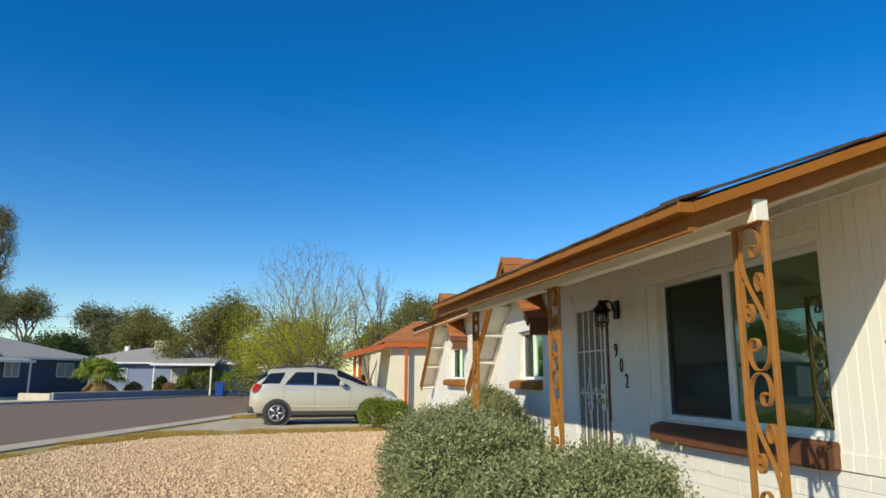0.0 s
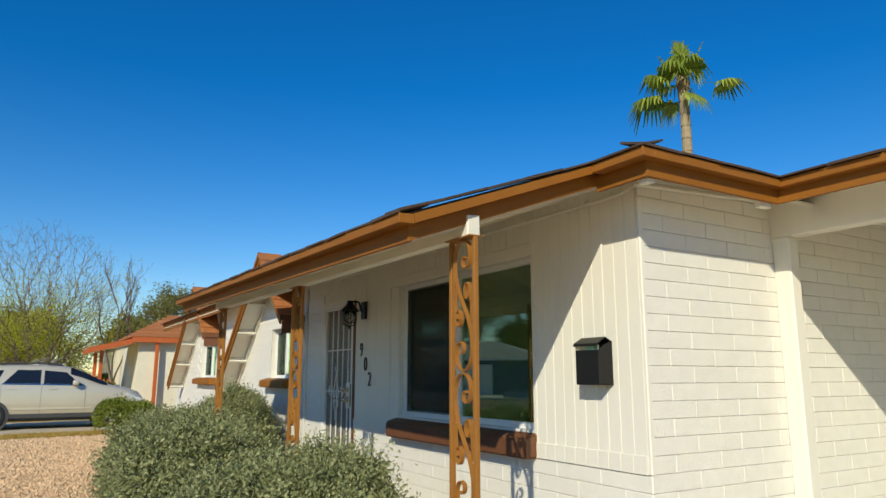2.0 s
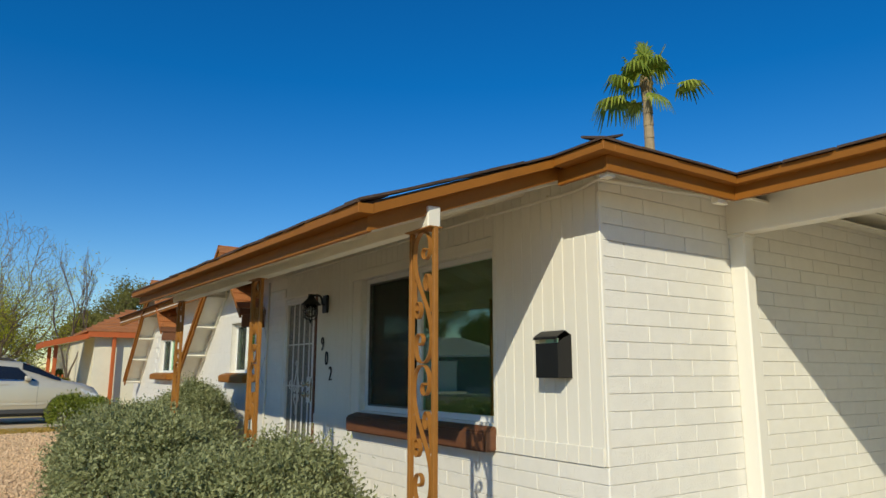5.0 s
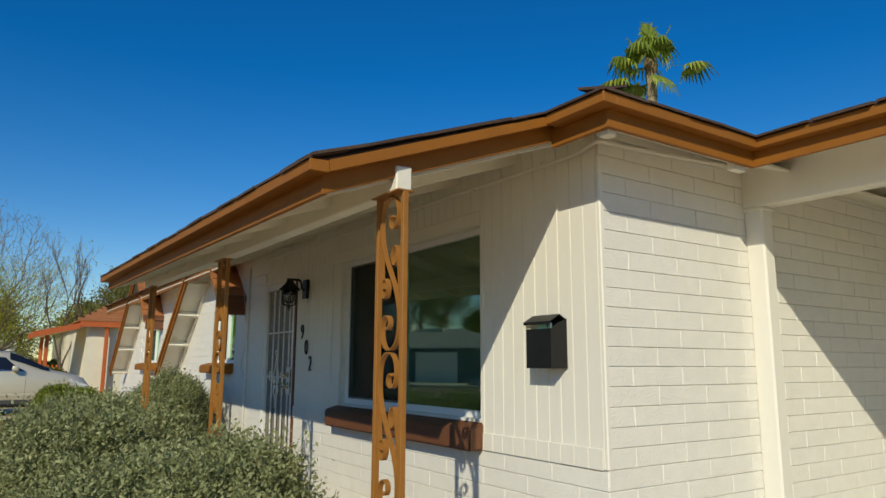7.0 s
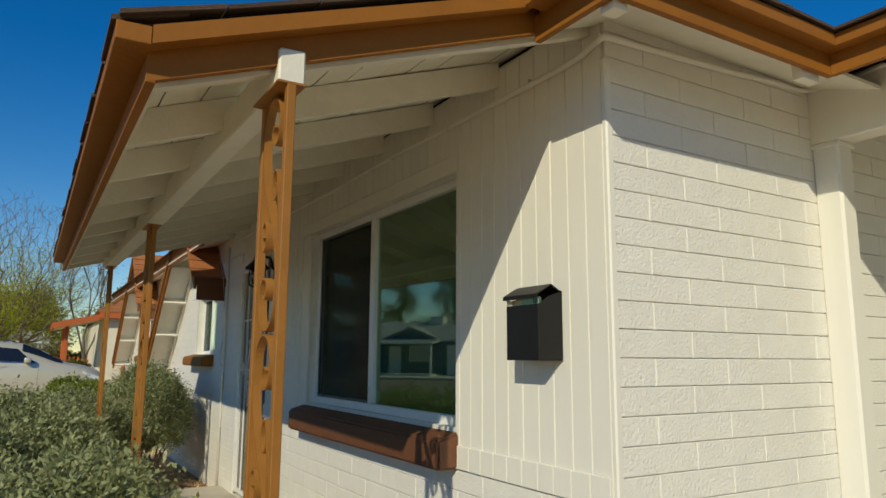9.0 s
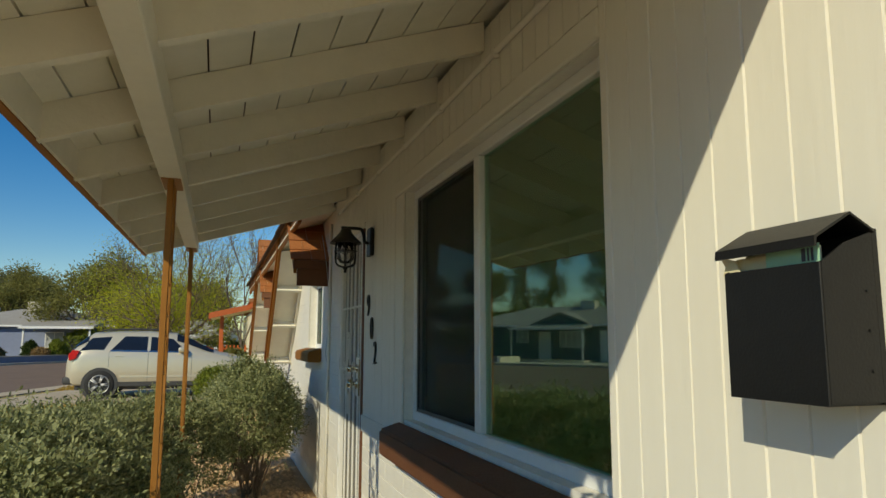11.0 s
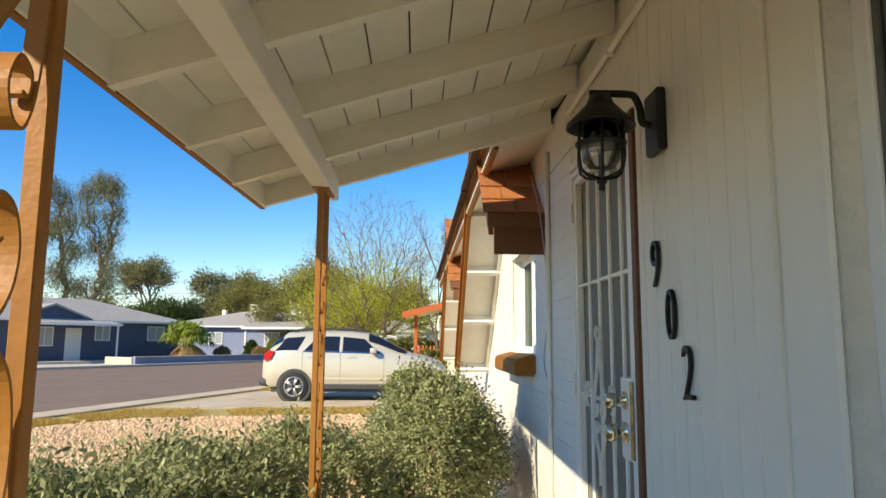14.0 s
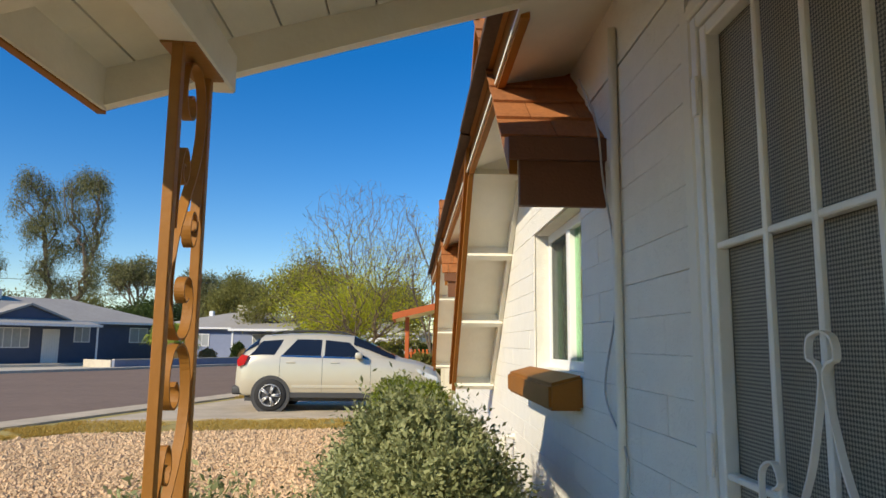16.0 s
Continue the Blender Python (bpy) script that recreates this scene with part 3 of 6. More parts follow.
def iron_post(y):
    px = post_x(y)
    ob = thing("porch_post", "brown painted wrought-iron porch post with scrolls", "post", "porch posts", at=(px, y, FLOOR))
    top = 2.163 + sag(px, y)
    H = 0.675
    for s in (-1, 1):
        part("upright", boxes((px - 0.0125, px + 0.0125, y + s * POST_W - 0.0125, y + s * POST_W + 0.0125, FLOOR, top - 0.006), bevel=0.002), M_POST, ob)
    part("cap_plate", boxes((px - 0.04, px + 0.04, y - 0.12, y + 0.12, top - 0.006, top)), M_POST, ob)
    part("base_plate", boxes((px - 0.04, px + 0.04, y - 0.12, y + 0.12, FLOOR, FLOOR + 0.006)), M_POST, ob)
    full = [Vector(p) for p in smooth_line(HALF_S, 4)]
    for i in range(3):
        z0 = top - 0.008 - i * H
        def put(u, v):
            return (y - u, z0 - v)
        up = [put(p.x, p.y) for p in full]
        dn = [put(-p.x, 0.67 - p.y) for p in full]
        bm = bmesh.new()
        strap(bm, up[::-1] + dn[1:], px, 0.024, 0.005)
        part("scroll", bm, M_POST, ob)
        for flip in (0, 1):
            bm = bmesh.new()
            strap(bm, [put(-p.x, 0.67 - p.y) if flip else put(p.x, p.y) for p in smooth_line(SMALL, 4)], px, 0.024, 0.005)
            part("small_scroll", bm, M_POST, ob)
    return ob


for y in (2.77, 5.34, 7.88):
    iron_post(y)


# ---- street gables over the far windows ----
def gable(apex_y, name_label, near_drop=(1.07, 0.95), far_drop=(2.15, 1.92)):
    az, x0, th = 3.17, 2.96, 0.07
    ob = thing("gable", name_label, "gable", "street gables", kind="structure", at=(x0, apex_y, 0))
    ny, nz = apex_y - near_drop[0], az - near_drop[1]
    fy, fz = apex_y + far_drop[0], az - far_drop[1]
    my = apex_y + far_drop[0] * 0.42
    mz = az - far_drop[1] * 0.42
    # near slope, far slope above the eave, far wing below it
    part("roof_deck", prism(bmesh.new(), [(ny, nz), (apex_y, az), (apex_y, az - th), (ny, nz - th)], "x", x0 + 0.03, 5.6), M_CEIL, ob)
    part("roof_deck", prism(bmesh.new(), [(my, mz), (apex_y, az), (apex_y, az - th), (my, mz - th)], "x", x0 + 0.03, 5.6), M_CEIL, ob)
    part("wing", prism(bmesh.new(), [(fy, fz), (my, mz), (my, mz - 0.03), (fy, fz - 0.03)], "x", x0 + 0.03, FX), M_CEIL, ob, "white slanted wing soffit")
    part("wing_top", prism(bmesh.new(), [(fy + 0.02, fz + 0.01), (apex_y, az + 0.03), (apex_y, az + 0.002), (fy + 0.02, fz + 0.002)], "x", x0 - 0.02, FX - 0.002), M_SHINGLE_RED, ob)
    # brown barge boards along the front edges
    part("barge_board", prism(bmesh.new(), [(fy + 0.01, fz + 0.0), (apex_y, az), (apex_y, az - 0.125), (fy + 0.01, fz - 0.125)], "x", x0, x0 + 0.028), M_BROWN, ob)
    part("barge_board", prism(bmesh.new(), [(ny, nz), (apex_y - 0.001, az), (apex_y - 0.001, az - 0.125), (ny, nz - 0.125)], "x", x0, x0 + 0.028), M_BROWN, ob)
    part("batten", prism(bmesh.new(), [(fy + 0.02, fz + 0.03), (apex_y, az + 0.032), (apex_y, az - 0.05), (fy + 0.02, fz - 0.05)], "x", x0 - 0.021, x0 - 0.001), M_BROWN, ob)
    # lower board across the near eave
    part("eave_board", boxes((x0 + 0.03, FX + 0.004, ny - 0.03, ny - 0.002, nz - 0.24, nz - 0.05), bevel=0.003), M_SHADED_BROWN, ob)
    part("eave_trim", boxes((x0 - 0.01, FX + 0.004, ny - 0.055, ny - 0.031, nz - 0.085, nz - 0.005), bevel=0.003), M_SHADED_BROWN, ob)
    # lookout blocks under the wing
    for k in (0.30, 0.52, 0.74, 0.985):
        yy, zz = apex_y + far_drop[0] * k, az - far_drop[1] * k
        m = Matrix.Translation((0, yy, zz - 0.03)) @ Matrix.Rotation(-math.atan2(far_drop[1], far_drop[0]), 4, "X")
        part("lookout", box(bmesh.new(), x0 + 0.031, FX - 0.004, -0.02, 0.02, -0.09, -0.001, m=m), M_CEIL, ob)
    bm = bmesh.new()
    m = Matrix.Translation((0, apex_y, az - 0.03)) @ Matrix.Rotation(-math.atan2(far_drop[1], far_drop[0]), 4, "X")
    box(bm, FX - 0.03, FX - 0.003, 0.75, math.hypot(*far_drop) - 0.02, -0.075, -0.001, m=m)
    part("trim_board", bm, M_CEIL, ob)
    # wall infill above the main wall
    part("gable_wall", prism(bmesh.new(), [(ny + 0.25, 2.3), (ny + 0.25, nz + 0.14), (apex_y, az - th - 0.02), (my, mz - th - 0.02), (my, 2.3)], "x", FX + 0.002, FX + 0.1), M_BLOCK, ob)
    # shingles on the near slope
    slope = math.atan2(near_drop[1], near_drop[0])
    L = math.hypot(*near_drop)
    rnd = random.Random(int(apex_y * 10))
    rows = 9
    for r in range(rows):
        x = x0 - 0.03 - rnd.uniform(0, 0.15)
        while x < 4.4:
            w = rnd.uniform(0.14, 0.26)
            a, b = max(x, x0 - 0.03), min(x + w - 0.004, 4.4)
            x += w
            if b - a < 0.02:
                continue
            s0 = r * L / rows - 0.02
            m = Matrix.Translation((0, ny, nz + 0.004)) @ Matrix.Rotation(slope, 4, "X")
            bm = bmesh.new()
            vs = [bm.verts.new(m @ Vector(p)) for p in ((a, s0, 0.012), (b, s0, 0.012), (b, s0 + L / rows + 0.03, 0.002), (a, s0 + L / rows + 0.03, 0.002), (a, s0, 0.022), (b, s0, 0.022), (b, s0 + L / rows + 0.03, 0.008), (a, s0 + L / rows + 0.03, 0.008))]
            for f in ((3, 2, 1, 0), (4, 5, 6, 7), (0, 1, 5, 4), (1, 2, 6, 5), (2, 3, 7, 6), (3, 0, 4, 7)):
                bm.faces.new([vs[i] for i in f])
            part("shingle", bm, M_SHINGLE_RED, ob)
    return ob


gable(9.60, "steep rust-shingled gable with a long white-soffited wing")
gable(14.12, "steep rust-shingled gable with a long wing further along")


# ---- windows ----
def window(name, hole, xface, mull, label, deep=0.11):
    ya, yb, za, zb = hole
    ob = thing(name, label, "window", kind="structure", at=(xface + deep, (ya + yb) / 2, za))
    xg = xface + deep
    f = 0.045
    for nm, row in (("frame_head", (xg - 0.03, xg + 0.03, ya, yb, zb - f, zb)), ("frame_foot", (xg - 0.03, xg + 0.03, ya, yb, za, za + f)),
                    ("frame_side", (xg - 0.03, xg + 0.03, ya, ya + f, za + f, zb - f)), ("frame_side", (xg - 0.03, xg + 0.03, yb - f, yb, za + f, zb - f)),
                    ("mullion", (xg - 0.032, xg + 0.03, mull - 0.03, mull + 0.03, za + f, zb - f))):
        part(nm, boxes(row, bevel=0.004), M_VINYL, ob)
    g = part("pane", boxes((xg - 0.004, xg, ya + f, mull - 0.03, za + f, zb - f)), M_GLASS, ob, "reflecting window pane")
    g2 = part("pane", boxes((xg + 0.008, xg + 0.012, mull + 0.03, yb - f, za + f, zb - f)), M_GLASS, ob, "reflecting window pane behind a screen")
    g.visible_shadow = g2.visible_shadow = False
    if xface == FX:
        part("screen", boxes((xg - 0.02, xg - 0.0195, mull + 0.03, yb - f, za + f, zb - f)), M_SCREEN, ob, "dark insect screen")
    return ob


w1 = window("window_1", WIN, WX, 4.80, "wide white sliding window reflecting the street", 0.09)
M_SASH = material("dark_grey_sash", (0.10, 0.10, 0.095), 0.5)
for row in ((4.832, 4.85, 1.106, 2.254), (5.697, 5.714, 1.106, 2.254), (4.85, 5.697, 1.106, 1.122), (4.85, 5.697, 2.238, 2.254)):
    part("screen_frame", boxes((WX + 0.068, WX + 0.078, *row)), M_SASH, w1)
part("screen", boxes((WX + 0.072, WX + 0.0725, 4.85, 5.697, 1.122, 2.238)), M_SCREEN, w1, "dark insect screen")
window("window_2", WIN2, FX, 9.42, "white sliding window above a brown sill")
window("window_3", WIN3, FX, 13.95, "small white sliding window further along the wall")
solid("curtain", boxes((WX + 0.75, WX + 0.78, 3.0, 6.3, 0.3, 2.4)), M_CURTAIN, "dark hanging blind inside the room", "curtain")


def sill(y0, y1, xface, ztop, depth, h, mat=M_SHADED_BROWN):
    bm = bmesh.new()
    prism(bm, [(xface + 0.004, ztop + 0.035), (xface - depth, ztop), (xface - depth, ztop - h), (xface + 0.004, ztop - h)], "y", y0, y1)
    bmesh.ops.bevel(bm, geom=list(bm.edges), offset=0.012, segments=2, affect="EDGES")
    return solid("window_sill", bm, mat, "brown painted masonry window sill", "sill", kind="structure")


# first sill gets the shade-darkened brown, the sunlit far sills the lighter one
sill(3.68, 5.80, WX, 1.012, 0.115, 0.135)
sill(8.86, 9.98, FX, 1.37, 0.13, 0.10, M_BROWN)
sill(13.2, 14.7, FX, 1.37, 0.13, 0.10, M_BROWN)


# ---- shrubs ----
def shrub(name, lobes, label, mat, n, leaf, seed, category="shrub", group="", mounds=0):
    """A mounded shrub: leaves over several rounded lobes, twigs inside. lobes: x, y, z, rx, ry, rz."""
    rng = np.random.default_rng(seed)
    base = Vector((sum(l[0] for l in lobes) / len(lobes), sum(l[1] for l in lobes) / len(lobes), 0))
    ob = thing(name, label, category, group, at=base)
    limbs = list(lobes)
    for l in limbs if mounds else ():
        for k in range(mounds):
            a, e = k * 2.399 + rng.uniform(-0.3, 0.3), math.asin(min(0.95, (k + 0.6) / mounds))
            r = rng.uniform(0.34, 0.46)
            lobes = [*lobes, (l[0] + l[3] * 0.80 * math.cos(a) * math.cos(e), l[1] + l[4] * 0.80 * math.sin(a) * math.cos(e), l[2] + l[5] * 0.74 * math.sin(e), l[3] * r, l[4] * r, l[5] * r)]
    pts, out = [], []
    area = np.array([l[3] * l[4] + l[4] * l[5] for l in lobes])
    for l, share in zip(lobes, area / area.sum()):
        k = int(n * share)
        d = rng.normal(0, 1, (k, 3))
        d /= np.linalg.norm(d, axis=1)[:, None]
        d[:, 2] = np.where(d[:, 2] < -0.45, -d[:, 2], d[:, 2])
        r = 1 - np.abs(rng.normal(0, 0.10, k))
        p = d * np.array(l[3:6])
        r = (r - 0.03 if mounds else r) + lumpy(p, 0.22, 3.4, seed) + lumpy(p, 0.14, 9.0, seed + 5)
        p = p * r[:, None] + np.array(l[:3])
        keep = p[:, 2] > 0.02
        for m in lobes:
            if m is not l:
                q = (p - np.array(m[:3])) / np.array(m[3:6])
                keep &= (q ** 2).sum(1) > 0.62
        pts.append(p[keep])
        out.append(d[keep])
    pts, out = np.concatenate(pts), np.concatenate(out)
    # leaves gathered along short sprigs
    sprig = rng.integers(0, len(pts), len(pts) // 7)
    extra = np.repeat(pts[sprig], 7, axis=0) + np.repeat(out[sprig] + rng.normal(0, 0.5, (len(sprig), 3)), 7, axis=0) * np.tile(np.linspace(0.0, 0.075, 7), len(sprig))[:, None]
    out2 = np.repeat(out[sprig], 7, axis=0)
    leaves = leaf_soup("foliage", np.concatenate([pts, extra]), np.concatenate([out, out2]), leaf, mat, rng)
    adopt(leaves, ob)
    leaves["kind"] = "stuff"
    bm = bmesh.new()
    for l in limbs:
        for _ in range(26):
            d = Vector(rng.normal(0, 1, 3)).normalized()
            d.z = abs(d.z) * 0.8 + 0.15
            a = Vector((l[0] + rng.normal(0, 0.06), l[1] + rng.normal(0, 0.06), 0.0))
            e = Vector((l[0] + d.x * l[3] * 0.9, l[1] + d.y * l[4] * 0.9, l[2] + d.z * l[5] * 0.85))
            mid = (a + e) / 2 + Vector(rng.normal(0, 0.06, 3))
            tube(bm, [a, mid, e], 0.011, 4, 0.003, cap=False)
    part("twigwork", bm, M_TWIG, ob)
    return ob


shrub("sage_shrub", [(1.60, 3.34, 0.48, 0.46, 0.44, 0.50), (1.20, 3.55, 0.44, 0.42, 0.44, 0.48), (1.66, 3.85, 0.48, 0.40, 0.42, 0.50)], "rounded grey-green sage shrub before the porch", M_SAGE, 84000, 0.024, 11, group="porch shrubs", mounds=6)
shrub("sage_shrub", [(1.2, 4.72, 0.50, 0.50, 0.58, 0.54), (1.28, 5.75, 0.52, 0.52, 0.66, 0.54), (1.6, 5.2, 0.48, 0.40, 0.58, 0.52)], "broad grey-green sage shrub before the porch", M_SAGE, 92000, 0.026, 12, group="porch shrubs", mounds=6)
shrub("sage_shrub", [(1.7, 6.35, 0.46, 0.36, 0.55, 0.5), (1.45, 6.9, 0.5, 0.5, 0.64, 0.52), (1.6, 7.7, 0.5, 0.48, 0.5, 0.52), (2.0, 8.5, 0.48, 0.4, 0.42, 0.5)], "low grey-green sage shrub before the porch", M_SAGE, 76000, 0.027, 13, group="porch shrubs", mounds=5)
shrub("sage_shrub", [(2.68, 9.15, 0.66, 0.40, 0.50, 0.58), (2.62, 9.95, 0.55, 0.42, 0.6, 0.52)], "tall grey-green sage shrub beside the house wall", M_SAGE, 78000, 0.025, 14, group="porch shrubs", mounds=5)
shrub("green_shrub", [(2.35, 20.2, 0.32, 0.5, 0.5, 0.48), (2.9, 19.9, 0.3, 0.45, 0.45, 0.45)], "small bright green leafy shrub beside the driveway", M_GREENLEAF, 5000, 0.06, 15)
# ---- block courses and wall boards ----
BLOCKS = {}


def block_mesh(length, height, along, ease):
    """One painted block face with eased edges, sharing its mesh with those of its size."""
    key = (round(length, 3), round(height, 4), along, ease)
    if key not in BLOCKS:
        bm = bmesh.new()
        d, e = 0.008, ease
        lo = [(0, 0), (length, 0), (length, height), (0, height)]
        hi = [(e, e), (length - e, e), (length - e, height - e), (e, height - e)]
        def at(u, v, w):
            return (w, u, v) if along == "y" else (u, w, v)
        a = [bm.verts.new(at(u, v, d)) for u, v in lo]
        b = [bm.verts.new(at(u, v, ease)) for u, v in lo]
        c = [bm.verts.new(at(u, v, 0.0)) for u, v in hi]
        for p, q in ((a, b), (b, c)):
            for k in range(4):
                bm.faces.new((p[k], p[(k + 1) % 4], q[(k + 1) % 4], q[k]))
        bm.faces.new(c)
        bm.faces.new(a[::-1])
        BLOCKS[key] = finish("block", bm, M_BLOCK)
    return BLOCKS[key]


def lay_blocks(parent, along, face, a0, a1, z0, z1, holes, seed, ease=0.0028, joint=0.0025):
    """Running-bond courses of 0.406 x 0.1016 blocks, cut round openings."""
    rnd = random.Random(seed)
    rows = int(round((z1 - z0) / 0.1016))
    for r in range(rows):
        z = z0 + r * 0.1016
        h = min(0.1016 - joint, z1 - z)
        if h < 0.02:
            continue
        spans = [(a0, a1)]
        for ya, yb, za, zb in holes:
            if z + h > za + 0.01 and z < zb - 0.01:
                spans = [s for p, q in spans for s in ((p, min(q, ya)), (max(p, yb), q)) if s[1] - s[0] > 0.01]
        u = a0 - (0.203 if r % 2 else 0.0)
        while u < a1:
            for p, q in spans:
                s, e = max(u, p), min(u + 0.406 - joint, q)
                if e - s > 0.03:
                    ob = new("block", block_mesh(e - s, h, along, ease))
                    ob.parent = parent
                    w = face + rnd.uniform(-0.0012, 0.0012)
                    ob.location = (w, s, z) if along == "y" else (s, w, z)
            u += 0.406


# boards: vertical tongue-and-groove above the block base
BASE = 0.885
y, rnd = WY + 0.024, random.Random(5)
while y < 6.78:
    w = 0.098 + rnd.uniform(-0.004, 0.004)
    e = min(y + w, 6.785)
    spans = [(BASE, 2.70)]
    if e > WIN[0] - 0.0 and y < 5.93:
        spans = [(2.395, 2.70)]
        if y < WIN[0] - 0.02:
            spans = [(BASE, 2.70)]
            e = min(e, WIN[0] - 0.02)
    for z0, z1 in spans:
        if e - y > 0.02:
            bm = bmesh.new()
            g = 0.0035
            o = rnd.uniform(-0.001, 0.001)
            prism(bm, [(WX + 0.014, y), (WX + o + 0.006, y + 0.0005), (WX + o, y + g), (WX + o, e - g), (WX + o + 0.006, e - 0.0005), (WX + 0.014, e)], "z", z0, z1)
            part("board", bm, M_BOARD, wall_porch)
            if z0 == BASE:
                part("base_piece", boxes((WX - 0.012, WX - 0.002, y + 0.002, e - 0.002, BASE - 0.004, BASE + 0.10), bevel=0.002), M_BOARD, wall_porch)
    y = e
    if e >= 6.78:
        break
part("corner_board", boxes((WX - 0.004, WX + 0.03, WY - 0.004, WY + 0.023, BASE - 0.004, 2.5), bevel=0.006), M_BOARD, wall_porch)
# plain trim round the window
part("window_trim", boxes((WX - 0.006, WX + 0.014, WIN[0] - 0.019, 5.95, WIN[3] + 0.002, 2.393), bevel=0.006), M_BOARD, wall_porch)
part("window_trim", boxes((WX - 0.002, WX + 0.014, WIN[1] + 0.002, 5.93, 1.02, WIN[3]), bevel=0.008), M_BOARD, wall_porch)
part("window_apron", boxes((WX, WX + 0.014, 5.8, 5.93, BASE, 1.018), bevel=0.003), M_BOARD, wall_porch)
lay_blocks(wall_porch, "y", WX, WY + 0.004, 6.78, -0.03, BASE - 0.008, [], 1)
lay_blocks(wall_side, "x", WY, WX + 0.004, 7.0, -0.03, 2.68, [], 2)
lay_blocks(wall_far, "y", FX, 7.80, 12.4, -0.03, 2.42, [WIN2], 3, 0.0012, 0.001)
part("upper_face", boxes((FX, FX + 0.0115, 7.74, HOUSE_END, 2.415, 2.70)), M_BLOCK, wall_far)
bm = bmesh.new()
for r in range(24):
    z = -0.03 + r * 0.1016
    u = 12.406 - (0.203 if r % 2 else 0)
    while u < HOUSE_END - 0.05:
        p, q = max(u, 12.406), min(u + 0.398, HOUSE_END)
        if not (z + 0.09 > WIN3[2] and z < WIN3[3] and q > WIN3[0] and p < WIN3[1]):
            box(bm, FX, FX + 0.0115, p, q, z, z + 0.0976)
        u += 0.406
far_blocks = part("blocks_far", bm, M_BLOCK, wall_far, kind="stuff")


# ---- security door ----
def flat_scroll(bm, pts, x, w=0.012, t=0.004):
    strap(bm, smooth_line(pts, 4), x, w, t)


door = thing("door_1", "white iron security door with bars and screen, closed", "door", kind="structure", at=(WX + 0.02, 7.15, FLOOR))
dy0, dy1, dz0, dz1, dx = 6.845, 7.715, FLOOR + 0.02, 2.255, WX + 0.012
for nm, row in (("frame", (dx - 0.018, dx + 0.03, dy1 - 0.03, dy1, dz0, dz1)), ("frame", (dx - 0.018, dx + 0.03, dy0, dy0 + 0.03, dz0, dz1)), ("frame", (dx - 0.018, dx + 0.03, dy0 + 0.03, dy1 - 0.03, dz1 - 0.03, dz1)),
                ("stile", (dx - 0.012, dx + 0.02, dy1 - 0.065, dy1 - 0.034, dz0 + 0.02, dz1 - 0.034)), ("stile", (dx - 0.012, dx + 0.02, dy0 + 0.034, dy0 + 0.065, dz0 + 0.02, dz1 - 0.034)),
                ("rail", (dx - 0.012, dx + 0.02, dy0 + 0.065, dy1 - 0.065, dz1 - 0.064, dz1 - 0.034)), ("rail", (dx - 0.012, dx + 0.02, dy0 + 0.065, dy1 - 0.065, dz0 + 0.02, dz0 + 0.05)),
                ("rail", (dx - 0.008, dx + 0.016, dy0 + 0.065, dy1 - 0.065, 1.718, 1.732)), ("rail", (dx - 0.008, dx + 0.016, dy0 + 0.065, dy1 - 0.065, 1.252, 1.266))):
    part(nm, boxes(row, bevel=0.003), M_WHITE_METAL, door)
for k in range(4):
    yy = dy0 + 0.14 + k * 0.1525
    part("bar", boxes((dx - 0.012, dx + 0.002, yy, yy + 0.014, dz0 + 0.05, dz1 - 0.064), bevel=0.003), M_WHITE_METAL, door)
part("screen", boxes((dx + 0.021, dx + 0.024, dy0 + 0.034, dy1 - 0.034, dz0 + 0.03, dz1 - 0.04)), M_MESH, door, "fine grey perforated screen")
part("inner_door", boxes((dx + 0.09, dx + 0.13, dy0 - 0.03, dy1, dz0 - 0.018, dz1)), M_CEIL, door)
part("jamb", boxes((WX - 0.006, WX + 0.16, DOOR[0] + 0.002, dy0 - 0.003, FLOOR, DOOR[3] - 0.002)), M_SHADED_BROWN, door, "dark brown door jamb")
cy, cz = 7.285, 1.24
for s in (-1, 1):
    for pts in ([(cy + s * 0.005, cz + 0.30), (cy + s * 0.03, cz + 0.29), (cy + s * 0.035, cz + 0.26), (cy + s * 0.015, cz + 0.25), (cy + s * 0.006, cz + 0.22), (cy + s * 0.04, cz + 0.1), (cy + s * 0.075, cz + 0.02), (cy + s * 0.06, cz - 0.05), (cy + s * 0.03, cz - 0.03), (cy + s * 0.03, cz + 0.0), (cy + s * 0.045, cz)],
                [(cy + s * 0.005, cz - 0.30), (cy + s * 0.012, cz - 0.2), (cy + s * 0.06, cz - 0.13), (cy + s * 0.055, cz - 0.07), (cy + s * 0.025, cz - 0.08), (cy + s * 0.035, cz - 0.11)],
                [(cy + s * 0.165, cz - 0.02), (cy + s * 0.2, cz), (cy + s * 0.2, cz + 0.06), (cy + s * 0.16, cz + 0.08), (cy + s * 0.14, cz + 0.05), (cy + s * 0.16, cz + 0.035)]):
        bm = bmesh.new()
        flat_scroll(bm, pts, dx - 0.02)
        part("scroll", bm, M_WHITE_METAL, door)
part("lock_box", boxes((dx - 0.02, dx + 0.018, dy0 + 0.03, dy0 + 0.16, 1.09, 1.36), bevel=0.004), M_WHITE_METAL, door)
M_BRASS = material("worn_nickel", (0.62, 0.55, 0.42), 0.25, metal=1.0, vary=0.1, scale=40)
part("strike_plate", boxes((dx - 0.024, dx - 0.0205, dy0 + 0.012, dy0 + 0.045, 1.10, 1.35)), M_BRASS, door)
